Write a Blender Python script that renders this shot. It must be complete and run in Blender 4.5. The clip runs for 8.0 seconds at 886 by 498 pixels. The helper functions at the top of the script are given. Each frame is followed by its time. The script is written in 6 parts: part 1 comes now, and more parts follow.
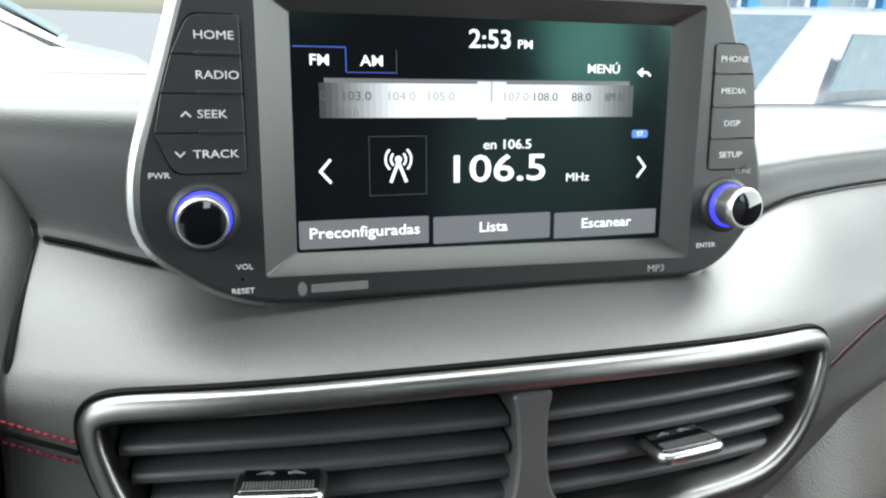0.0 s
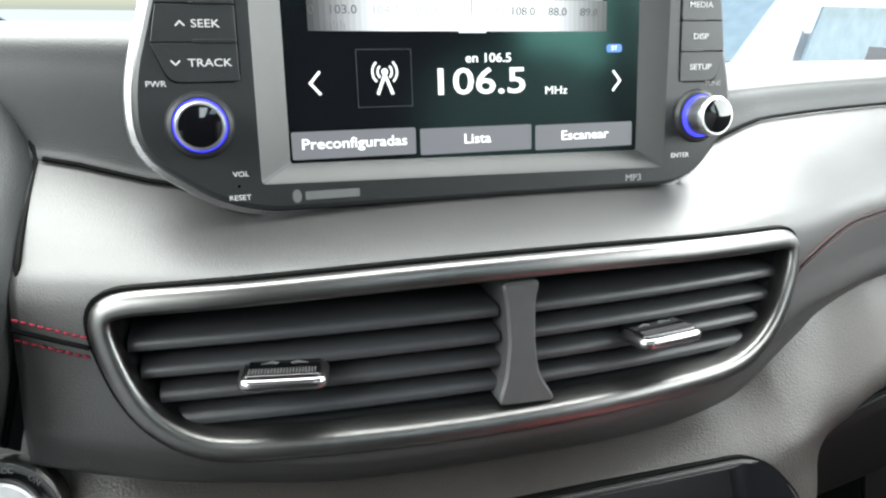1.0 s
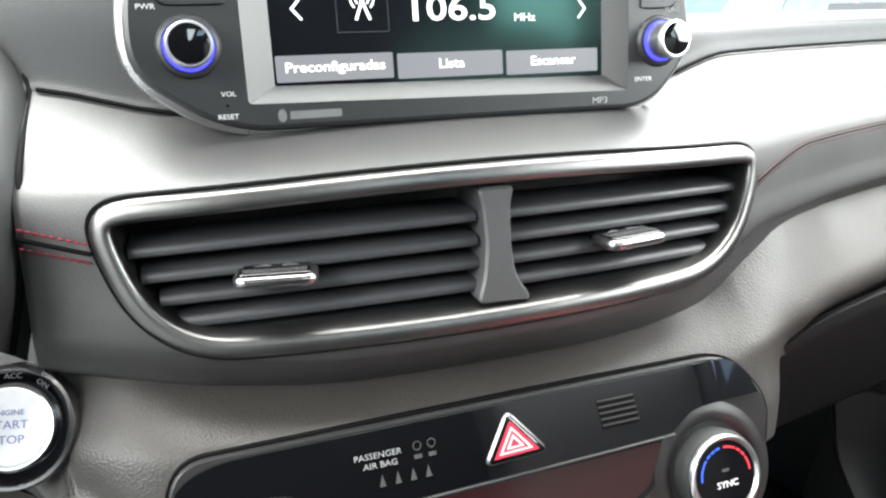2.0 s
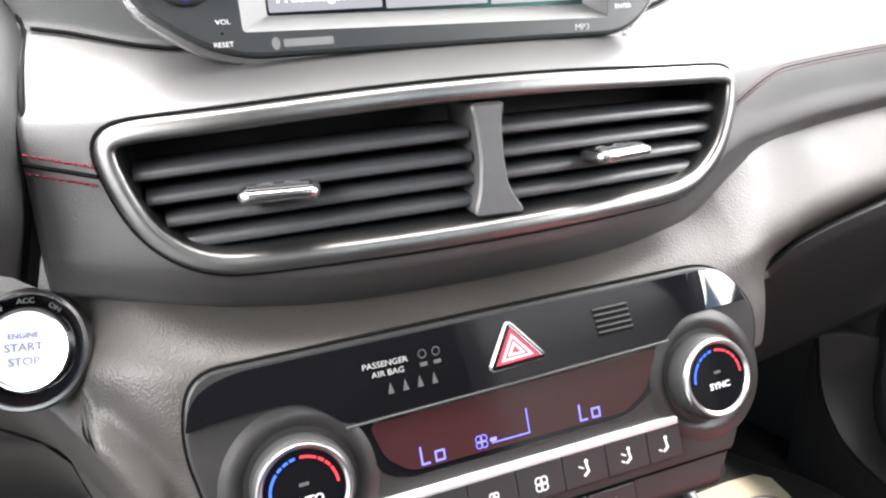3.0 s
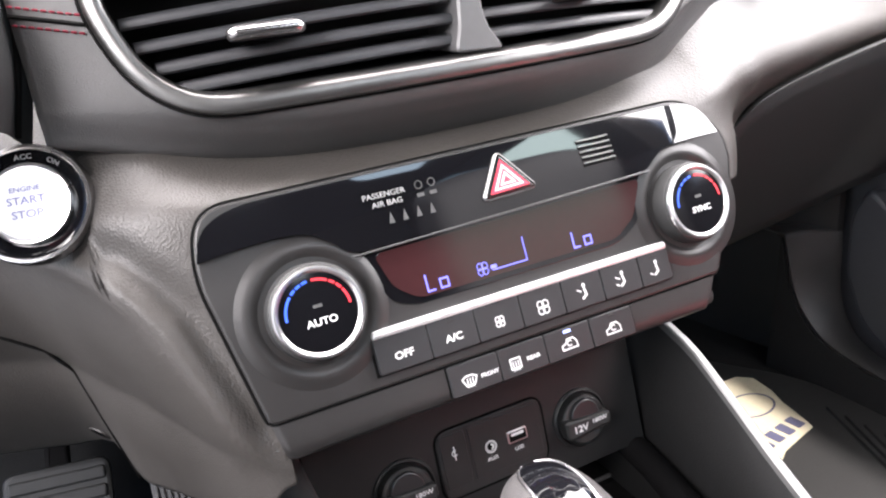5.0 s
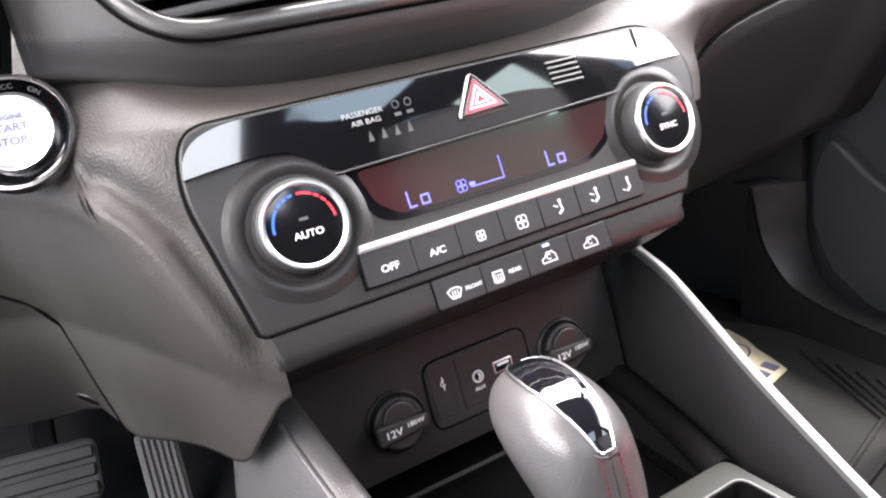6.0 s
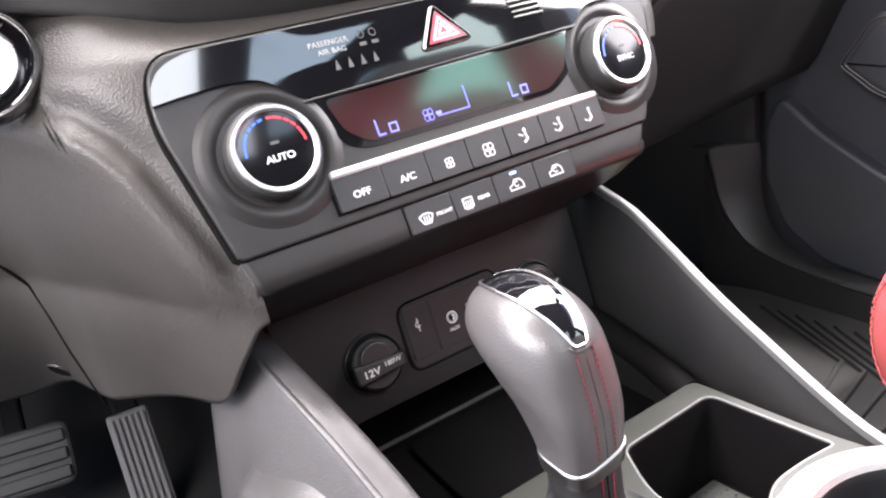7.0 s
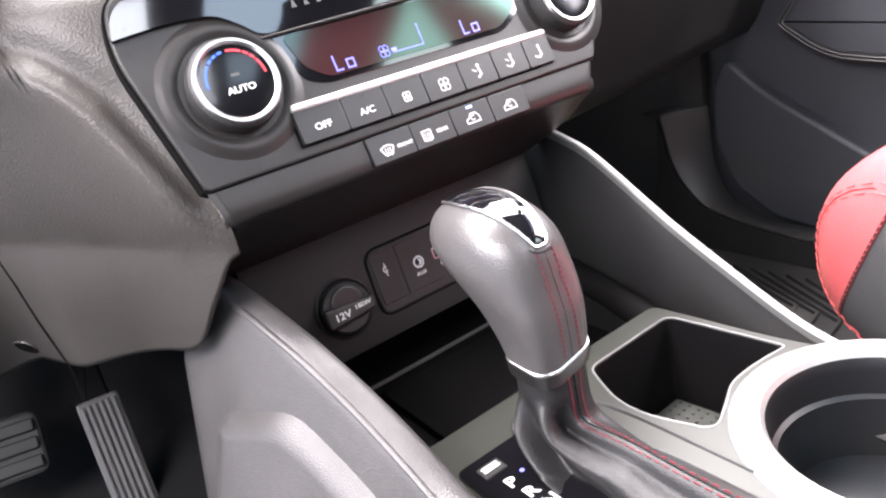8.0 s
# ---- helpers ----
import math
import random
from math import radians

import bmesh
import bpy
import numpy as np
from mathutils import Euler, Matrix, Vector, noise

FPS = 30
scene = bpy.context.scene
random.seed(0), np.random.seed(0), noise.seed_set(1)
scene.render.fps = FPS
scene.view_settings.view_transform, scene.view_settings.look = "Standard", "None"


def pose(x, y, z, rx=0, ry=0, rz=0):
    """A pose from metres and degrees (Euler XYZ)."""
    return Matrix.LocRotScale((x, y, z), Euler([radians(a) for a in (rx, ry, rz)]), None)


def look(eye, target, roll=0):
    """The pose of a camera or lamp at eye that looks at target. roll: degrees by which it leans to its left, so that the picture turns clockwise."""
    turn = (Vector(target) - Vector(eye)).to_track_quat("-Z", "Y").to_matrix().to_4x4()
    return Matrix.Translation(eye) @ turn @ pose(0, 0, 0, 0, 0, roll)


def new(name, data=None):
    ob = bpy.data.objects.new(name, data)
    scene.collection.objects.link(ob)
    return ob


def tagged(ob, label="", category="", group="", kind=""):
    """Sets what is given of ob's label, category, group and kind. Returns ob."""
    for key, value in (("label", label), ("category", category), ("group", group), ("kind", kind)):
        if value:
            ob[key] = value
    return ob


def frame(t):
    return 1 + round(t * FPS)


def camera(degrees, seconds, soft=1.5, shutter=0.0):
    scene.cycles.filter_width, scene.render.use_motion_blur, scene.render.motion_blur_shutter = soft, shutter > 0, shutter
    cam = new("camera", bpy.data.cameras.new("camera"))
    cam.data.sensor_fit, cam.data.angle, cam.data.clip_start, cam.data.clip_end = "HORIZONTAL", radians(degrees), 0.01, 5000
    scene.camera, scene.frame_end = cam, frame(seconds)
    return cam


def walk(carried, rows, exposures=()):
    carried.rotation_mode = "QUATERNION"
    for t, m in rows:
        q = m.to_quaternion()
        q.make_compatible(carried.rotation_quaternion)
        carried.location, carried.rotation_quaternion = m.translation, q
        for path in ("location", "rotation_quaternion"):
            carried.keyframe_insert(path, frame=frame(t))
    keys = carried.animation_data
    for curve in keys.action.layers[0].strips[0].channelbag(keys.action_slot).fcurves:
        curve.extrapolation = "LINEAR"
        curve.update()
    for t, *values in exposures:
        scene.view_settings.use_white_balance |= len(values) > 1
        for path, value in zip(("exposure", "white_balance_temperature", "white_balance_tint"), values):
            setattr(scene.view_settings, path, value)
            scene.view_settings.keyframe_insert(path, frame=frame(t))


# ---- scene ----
cam = camera(64.5, 8.0, soft=2.2)
METRES, EYE, TILT, LEAN, TURN = 0.29, 0.77, -18.0, -2.0, -15.0
ROWS = [
    (0.0, 0.0, 0.0, 0.0, 0.0, 0.0, -0.0),
    (0.5, -0.0055, -0.0176, -0.0554, -0.38, -0.29, 0.83),
    (1.0, -0.0114, -0.0454, -0.118, -1.46, -0.8, 1.92),
    (1.5, -0.01, -0.0704, -0.1713, -2.23, -1.09, 2.56),
    (2.0, -0.0164, -0.1089, -0.2341, -2.95, -1.45, 3.73),
    (3.5, -0.0677, -0.1482, -0.3957, -5.15, -2.45, 7.4),
    (4.0, -0.0864, -0.1545, -0.4553, -5.85, -2.6, 8.64),
    (4.5, -0.1065, -0.1664, -0.5113, -6.44, -2.81, 9.98),
    (6.0, -0.1684, -0.2148, -0.6902, -9.6, -3.53, 14.18),
    (6.5, -0.1903, -0.2301, -0.7427, -11.03, -3.89, 15.15),
    (7.0, -0.2121, -0.2372, -0.7989, -12.65, -4.26, 16.45),
    (7.5, -0.2289, -0.2538, -0.8538, -14.2, -4.56, 18.01),
    (8.0, -0.2564, -0.274, -0.9114, -15.89, -4.96, 19.4),
]
walk(cam, [(t, pose(-0.09, 0, EYE, TILT, LEAN, TURN) @ pose(METRES * x, METRES * y, METRES * z, 90 + pitch, roll, yaw)) for t, x, y, z, yaw, pitch, roll in ROWS],
     [(0.0, 0.12, 6250, 2), (1.0, 0.45, 6300, 3), (2.0, 0.95, 6400, 5), (3.5, 1.52, 6550, 14), (6.0, 1.52, 6550, 17), (8.0, 1.65, 6550, 19)])


# ---- world and light ----
world = bpy.data.worlds.new("sky")
scene.world = world
world.use_nodes = True
wn = world.node_tree
sky = wn.nodes.new("ShaderNodeTexSky")
sky.sky_type = "NISHITA"
sky.sun_disc = False
sky.sun_elevation, sky.sun_rotation = radians(58), radians(150)
wn.nodes["Background"].inputs["Strength"].default_value = 0.15
wn.links.new(sky.outputs[0], wn.nodes["Background"].inputs["Color"])
sun = new("sun", bpy.data.lights.new("sun", "SUN"))
sun.data.energy, sun.data.angle, sun.data.color = 5.0, radians(3), (1.0, 0.96, 0.9)
sun.matrix_world = look((2, -4, 7), (0, 0, 0))


def window_light(name, size_x, size_y, eye, target, watts, tint=(1.0, 0.985, 0.955)):
    ob = new(name, bpy.data.lights.new(name, "AREA"))
    ob.data.shape, ob.data.size, ob.data.size_y = "RECTANGLE", size_x, size_y
    ob.data.energy, ob.data.color = watts, tint
    ob.matrix_world = look(eye, target)
    return ob


window_light("windscreen_daylight", 1.55, 0.85, (0.0, 0.54, 1.07), (0.0, 0.15, 0.55), 62)
window_light("passenger_window_daylight", 0.76, 0.42, (0.68, -0.03, 0.9), (0.1, 0.0, 0.5), 9.0)
# added lamp inside the opaque rear pane, for teal reflections in screen and display
window_light("rear_side_reflection_lamp", 0.4, 0.25, (0.62, -0.68, 1.0), (-0.3, -0.68, 0.96), 1.05, (0.78, 1.0, 0.97))
# two added roof lamps, placed for bright patches reflected in the gloss trim
window_light("passenger_roof_reflection_lamp", 0.22, 0.34, (0.35, -0.75, 1.236), (0.35, -0.75, 0.2), 0.65, (0.62, 0.83, 1.0))
window_light("roof_reflection_lamp", 0.2, 0.56, (0.035, -0.83, 1.236), (0.035, -0.83, 0.2), 2.1, (0.86, 0.95, 1.0))
window_light("open_door_daylight", 0.9, 0.4, (-0.8, -0.1, 1.04), (0.0, 0.1, 0.4), 13.5)

# ---- materials ----


def material(name, colour, rough=0.5, metal=0.0, grain=0.0, grain_size=900.0, vary=0.12, wear=0.0, coat=0.0, sheen=0.0, spec=0.5, cells=False):
    m = bpy.data.materials.new(name)
    m.use_nodes = True
    nt = m.node_tree
    b = nt.nodes["Principled BSDF"]
    b.inputs["Metallic"].default_value = metal
    b.inputs["Coat Weight"].default_value = coat
    b.inputs["Coat Roughness"].default_value = 0.03
    b.inputs["Sheen Weight"].default_value = sheen
    b.inputs["Specular IOR Level"].default_value = spec
    geo = nt.nodes.new("ShaderNodeTexCoord")
    big = nt.nodes.new("ShaderNodeTexNoise")
    big.inputs["Scale"].default_value, big.inputs["Detail"].default_value = 14.0, 4.0
    nt.links.new(geo.outputs["Object"], big.inputs["Vector"])
    fine = nt.nodes.new("ShaderNodeTexNoise")
    fine.inputs["Scale"].default_value, fine.inputs["Detail"].default_value = 220.0, 3.0
    nt.links.new(geo.outputs["Object"], fine.inputs["Vector"])
    add = nt.nodes.new("ShaderNodeMath")
    add.operation = "MULTIPLY_ADD"
    add.inputs[1].default_value = 0.5
    nt.links.new(fine.outputs["Fac"], add.inputs[0])
    nt.links.new(big.outputs["Fac"], add.inputs[2])
    ramp = nt.nodes.new("ShaderNodeMapRange")
    ramp.inputs["From Min"].default_value, ramp.inputs["From Max"].default_value = 0.45, 1.05
    ramp.inputs["To Min"].default_value, ramp.inputs["To Max"].default_value = 1 - vary, 1 + vary
    nt.links.new(add.outputs[0], ramp.inputs["Value"])
    mul = nt.nodes.new("ShaderNodeVectorMath")
    mul.operation = "SCALE"
    mul.inputs[0].default_value = colour
    nt.links.new(ramp.outputs[0], mul.inputs["Scale"])
    nt.links.new(mul.outputs[0], b.inputs["Base Color"])
    rr = nt.nodes.new("ShaderNodeMapRange")
    rr.inputs["From Min"].default_value, rr.inputs["From Max"].default_value = 0.3, 0.7
    rr.inputs["To Min"].default_value, rr.inputs["To Max"].default_value = max(0.02, rough - wear), min(1, rough + wear)
    nt.links.new(big.outputs["Fac"], rr.inputs["Value"])
    nt.links.new(rr.outputs[0], b.inputs["Roughness"])
    if grain:
        if cells:
            tex = nt.nodes.new("ShaderNodeTexVoronoi")
            tex.feature = "SMOOTH_F1"
            tex.inputs["Smoothness"].default_value = 0.4
            out = tex.outputs["Distance"]
        else:
            tex = nt.nodes.new("ShaderNodeTexNoise")
            tex.inputs["Detail"].default_value = 2.0
            out = tex.outputs["Fac"]
        tex.inputs["Scale"].default_value = grain_size
        nt.links.new(geo.outputs["Object"], tex.inputs["Vector"])
        bump = nt.nodes.new("ShaderNodeBump")
        bump.inputs["Strength"].default_value, bump.inputs["Distance"].default_value = grain, 0.0004
        nt.links.new(out, bump.inputs["Height"])
        nt.links.new(bump.outputs[0], b.inputs["Normal"])
    return m


def tint_reflections(m, tint):
    """Reflections take a tint: anti-reflection coating on glass, blue sky light countered on the tray."""
    m.node_tree.nodes["Principled BSDF"].inputs["Specular Tint"].default_value = (*tint, 1)
    return m


def glow(name, colour, strength):
    m = bpy.data.materials.new(name)
    m.use_nodes = True
    b = m.node_tree.nodes["Principled BSDF"]
    b.inputs["Base Color"].default_value = (0.02, 0.02, 0.02, 1)
    b.inputs["Roughness"].default_value = 0.3
    b.inputs["Emission Color"].default_value = (*colour, 1)
    b.inputs["Emission Strength"].default_value = strength
    return m


PAD = material("soft_dash_vinyl", (0.04, 0.0388, 0.0385), 0.45, grain=0.25, grain_size=1900, wear=0.05, cells=True)
HARD = material("grained_hard_plastic", (0.038, 0.034, 0.031), 0.45, grain=0.42, grain_size=960, wear=0.05, spec=0.38, cells=True)
TOPC = material("dash_top_plastic", (0.018, 0.019, 0.0195), 0.62, grain=0.35, grain_size=1400, cells=True, spec=0.35)
FACE = material("panel_plastic", (0.0195, 0.0183, 0.018), 0.38, grain=0.15, grain_size=1800, wear=0.04, spec=0.38)
BUTTON = material("button_plastic", (0.015, 0.015, 0.016), 0.38, grain=0.12, grain_size=1800, wear=0.05)
ACCM = material("socket_panel_plastic", (0.016, 0.0158, 0.016), 0.46, grain=0.15, grain_size=1800, spec=0.32)
GLOVEM = material("glove_box_plastic", (0.014, 0.0138, 0.0138), 0.5, grain=0.35, grain_size=1400, cells=True, spec=0.25)
UNIT = material("display_bezel_plastic", (0.017, 0.018, 0.019), 0.4, grain=0.15, grain_size=1800)
BEVELP = material("display_inner_bezel_plastic", (0.03, 0.031, 0.031), 0.35, grain=0.1, grain_size=1800)
# near-black for joints; also stands for shade in holes and the handle pocket
GAP = material("shadow_gap", (0.004, 0.004, 0.004), 0.8, spec=0.05)
GLOSS = material("piano_black", (0.004, 0.004, 0.005), 0.06, coat=0.4, vary=0.05, wear=0.02)
GLASS = tint_reflections(material("screen_glass", (0.006, 0.006, 0.008), 0.13, spec=0.7, vary=0.05, wear=0.02), (0.5, 1.0, 0.9))
LCD = tint_reflections(material("climate_lcd_glass", (0.03, 0.0105, 0.0115), 0.1, vary=0.1, spec=0.55), (0.4, 1.0, 0.85))
CHROME = material("dark_satin_chrome", (0.15, 0.147, 0.144), 0.37, metal=1.0, grain=0.06, grain_size=1500, wear=0.05)
DIALCAP = material("dial_cap_plastic", (0.004, 0.004, 0.005), 0.12, vary=0.05, spec=0.3)
SILVER = material("satin_silver", (0.66, 0.65, 0.65), 0.3, metal=1.0, wear=0.05)
STRIPM = material("strip_satin_paint", (0.62, 0.61, 0.61), 0.45, metal=0.6, wear=0.05)
LIPM = material("tab_chrome", (0.3, 0.29, 0.29), 0.26, metal=1.0, wear=0.05)
SLAT = material("vent_slat_plastic", (0.025, 0.0255, 0.028), 0.5, grain=0.1, grain_size=1800, wear=0.05)
DIVIDER = material("vent_divider_plastic", (0.05, 0.049, 0.05), 0.45, wear=0.05)
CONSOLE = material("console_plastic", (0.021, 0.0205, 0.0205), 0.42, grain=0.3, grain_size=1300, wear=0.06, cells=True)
TRIM = material("console_satin_paint", (0.17, 0.17, 0.167), 0.45, metal=0.5, vary=0.05, wear=0.02)
RIMM = material("cup_rim_satin_paint", (0.3, 0.3, 0.295), 0.36, metal=0.5, vary=0.05, wear=0.02)
PLATEM = material("console_plate_paint", (0.02, 0.0212, 0.0175), 0.36, metal=0.0, spec=0.28, vary=0.04, wear=0.015)
CUPM = material("cup_plastic", (0.009, 0.0095, 0.0105), 0.42, grain=0.15, grain_size=1200)
# paler than console_plastic: driver's flank, tray lip, glove box lips
RAILM = material("pale_plastic", (0.06, 0.0568, 0.0565), 0.42, grain=0.34, grain_size=1300, vary=0.2, wear=0.1, cells=True)
# no coating here: the warm tint offsets blue sky reflections
TRAYM = tint_reflections(material("tray_plastic", (0.0046, 0.0044, 0.0046), 0.7, grain=0.4, grain_size=1200, spec=0.06), (1.0, 0.95, 0.92))
RUBBER = material("rubber", (0.01, 0.01, 0.01), 0.6, grain=0.4, grain_size=900)
LEATHER = material("knob_leather", (0.058, 0.055, 0.055), 0.32, grain=0.25, grain_size=1300, vary=0.05, wear=0.02, cells=True)
BOOT = material("boot_leather", (0.012, 0.0115, 0.012), 0.5, grain=0.35, grain_size=1100, spec=0.4, wear=0.05, cells=True)
THREAD = material("red_thread", (0.15, 0.012, 0.024), 0.8, spec=0.2)
THREADD = material("dark_red_thread", (0.08, 0.02, 0.024), 0.7)
SEATTHREAD = material("pale_red_thread", (0.55, 0.1, 0.1), 0.7)
SEAMRED = material("red_seam_fold", (0.1, 0.018, 0.02), 0.7, spec=0.2)
RED = material("red_seat_leather", (0.47, 0.086, 0.09), 0.42, grain=0.4, grain_size=1100, cells=True)
GREY = material("grey_seat_leather", (0.05, 0.05, 0.052), 0.5, grain=0.4, grain_size=1100, cells=True)
MATR = material("rubber_floor_mat", (0.009, 0.009, 0.0088), 0.6, grain=0.5, grain_size=500)
CARPET = material("carpet", (0.011, 0.011, 0.011), 0.95, grain=1.0, grain_size=700, spec=0.1)
PAPER = material("cream_card", (0.36, 0.325, 0.235), 0.7, grain=0.2, grain_size=300)
INK = material("dark_blue_print", (0.05, 0.05, 0.09), 0.7)
DOORM = material("door_plastic", (0.026, 0.028, 0.033), 0.5, grain=0.5, grain_size=900, cells=True)
SILLM = material("sill_plastic", (0.024, 0.0232, 0.0228), 0.5, grain=0.4, grain_size=1200, cells=True)
LINER = material("headliner_cloth", (0.012, 0.012, 0.012), 0.9, grain=0.4, grain_size=600, spec=0.1)
MARK = material("white_print", (0.6, 0.6, 0.6), 0.6)
DIMP = material("dim_grey_print", (0.05, 0.05, 0.05), 0.6)
MARKD = material("faded_print", (0.12, 0.12, 0.12), 0.6)
MARKG = material("grey_print", (0.28, 0.28, 0.28), 0.6)
METALP = material("pedal_rubber", (0.07, 0.067, 0.066), 0.5, grain=0.3, grain_size=800)
WHITEG = glow("white_display_light", (1.0, 1.0, 1.0), 1.3)
GREYG = glow("grey_display_light", (0.36, 0.36, 0.4), 0.5)
BAREG = glow("tuner_scale_light", (0.93, 0.93, 0.97), 1.0)
BLUEG = glow("blue_ring_light", (0.04, 0.04, 1.0), 2.0)
VIOLETG = glow("violet_lcd_light", (0.2, 0.2, 1.0), 1.1)
BLUEA = glow("blue_arc_light", (0.03, 0.13, 0.9), 1.0)
REDA = glow("red_arc_light", (0.9, 0.03, 0.05), 0.9)
REDH = material("hazard_red_plastic", (0.62, 0.03, 0.06), 0.35)
BLUEINK = material("blue_button_print", (0.2, 0.22, 0.42), 0.5)
WHITEP = material("white_button_plastic", (0.78, 0.78, 0.8), 0.35)

# ---- mesh helpers ----


def thing(name, at, label, category, group="", kind=""):
    ob = new(name)
    ob.empty_display_size = 0.02
    ob.matrix_world = Matrix.Translation(at)
    tagged(ob, label, category, group, kind)
    return ob


def part(name, bm, mat, parent=None, label="", smooth=True, angle=35):
    bmesh.ops.recalc_face_normals(bm, faces=bm.faces)
    me = bpy.data.meshes.new(name)
    if smooth:
        lim = math.cos(radians(angle))
        for f in bm.faces:
            f.smooth = True
        for e in bm.edges:
            if len(e.link_faces) == 2:
                e.smooth = e.link_faces[0].normal.dot(e.link_faces[1].normal) > lim and max(len(f.verts) for f in e.link_faces) < 9
    bm.to_mesh(me)
    bm.free()
    me.materials.append(mat)
    ob = new(name, me)
    if parent:
        top = parent.matrix_world if parent.parent is None else parent.parent.matrix_world @ parent.matrix_basis
        root = parent
        while root.parent:
            root = root.parent
        ob.parent = parent
        shift = Matrix.Translation(root.matrix_world.translation).inverted() if parent.parent is None else Matrix.Identity(4)
        ob.matrix_basis = shift
    if label:
        tagged(ob, label)
    return ob


def loft(loops, closed=True, cap0=False, cap1=False, bm=None):
    bm = bm or bmesh.new()
    rows = [[bm.verts.new(p) for p in lp] for lp in loops]
    n = len(rows[0])
    for a, b in zip(rows, rows[1:]):
        for i in range(n if closed else n - 1):
            j = (i + 1) % n
            bm.faces.new((a[i], a[j], b[j], b[i]))
    if cap0:
        bm.faces.new(rows[0])
    if cap1:
        bm.faces.new(rows[-1])
    return bm


def rounded(points, radii, seg=6):
    """A closed outline with rounded corners."""
    out = []
    n = len(points)
    for i in range(n):
        p, a, b = Vector(points[i]), Vector(points[i - 1]), Vector(points[(i + 1) % n])
        r = radii[i] if hasattr(radii, "__len__") else radii
        da, db = (a - p), (b - p)
        t = min(r, da.length * 0.48, db.length * 0.48)
        s, e = p + da.normalized() * t, p + db.normalized() * t
        for k in range(seg + 1):
            q = k / seg
            out.append((1 - q) ** 2 * s + 2 * q * (1 - q) * p + q * q * e)
    return out


def resample(pts, n):
    pts = [Vector(p) for p in pts]
    seg = [(pts[(i + 1) % len(pts)] - pts[i]).length for i in range(len(pts))]
    total, out, i, run = sum(seg), [], 0, 0.0
    for k in range(n):
        want = total * k / n
        while run + seg[i] < want:
            run += seg[i]
            i += 1
        out.append(pts[i].lerp(pts[(i + 1) % len(pts)], (want - run) / max(seg[i], 1e-9)))
    return out


def inset(pts, d):
    """Moves a closed outline inwards by d (2D)."""
    n = len(pts)
    area = sum(pts[i].x * pts[(i + 1) % n].y - pts[(i + 1) % n].x * pts[i].y for i in range(n))
    sgn = 1 if area > 0 else -1
    out = []
    for i in range(n):
        t = (pts[(i + 1) % n] - pts[i - 1]).normalized()
        out.append(pts[i] + Vector((-t.y, t.x)) * d * sgn)
    return out


def slab(outline, lo, hi, m, bevel=0.0, seg=2):
    """A plate: outline in the plane of m, from height lo to hi, with a rounded upper edge."""
    o = [Vector(p[:2]) for p in outline]
    loops = [[m @ Vector((p.x, p.y, lo)) for p in o]]
    if bevel:
        for k in range(seg + 1):
            a = math.pi / 2 * k / seg
            q = inset(o, bevel * (1 - math.cos(a)))
            loops.append([m @ Vector((p.x, p.y, hi - bevel + bevel * math.sin(a))) for p in q])
    else:
        loops.append([m @ Vector((p.x, p.y, hi)) for p in o])
    return loft(loops, cap0=True, cap1=True)


def rect(x0, y0, x1, y1, r=0.001, seg=4):
    return rounded([(x0, y0), (x1, y0), (x1, y1), (x0, y1)], r, seg)


def circle(x, y, r, n=40, ry=None):
    return [Vector((x + r * math.cos(2 * math.pi * i / n), y + (ry or r) * math.sin(2 * math.pi * i / n))) for i in range(n)]


def lathe(profile, m, n=48, caps=True):
    """profile: (radius, height) pairs, turned about the local z of m."""
    return loft([[m @ Vector((r * math.cos(2 * math.pi * i / n), r * math.sin(2 * math.pi * i / n), h)) for i in range(n)] for r, h in profile], cap0=caps, cap1=caps)


def tube(path, r, n=8, closed=False, flat=1.0, bm=None):
    """A round bar along a path."""
    path = [Vector(p) for p in path]
    k = len(path)
    loops = []
    for i, p in enumerate(path):
        a = path[i - 1] if (i or closed) else p
        b = path[(i + 1) % k] if (i < k - 1 or closed) else p
        t = (b - a).normalized()
        s = t.cross(Vector((0, 0, 1)))
        s = s.normalized() if s.length > 1e-4 else Vector((1, 0, 0))
        u = s.cross(t)
        loops.append([p + (s * math.cos(2 * math.pi * j / n) + u * flat * math.sin(2 * math.pi * j / n)) * r for j in range(n)])
    if closed:
        loops.append(loops[0])
    return loft(loops, cap0=not closed, cap1=not closed, bm=bm)


def sheet(nx, ny, fn, keep=None):
    """An open grid of points fn(i/nx, j/ny)."""
    bm = bmesh.new()
    v = [[bm.verts.new(fn(i / nx, j / ny)) for j in range(ny + 1)] for i in range(nx + 1)]
    for i in range(nx):
        for j in range(ny):
            if keep is None or keep((i + 0.5) / nx, (j + 0.5) / ny):
                bm.faces.new((v[i][j], v[i + 1][j], v[i + 1][j + 1], v[i][j + 1]))
    loose = [w for w in bm.verts if not w.link_faces]
    bmesh.ops.delete(bm, geom=loose, context="VERTS")
    return bm


def thicken(ob, t, offset=-1.0):
    s = ob.modifiers.new("thickness", "SOLIDIFY")
    s.thickness, s.offset = t, offset
    return ob


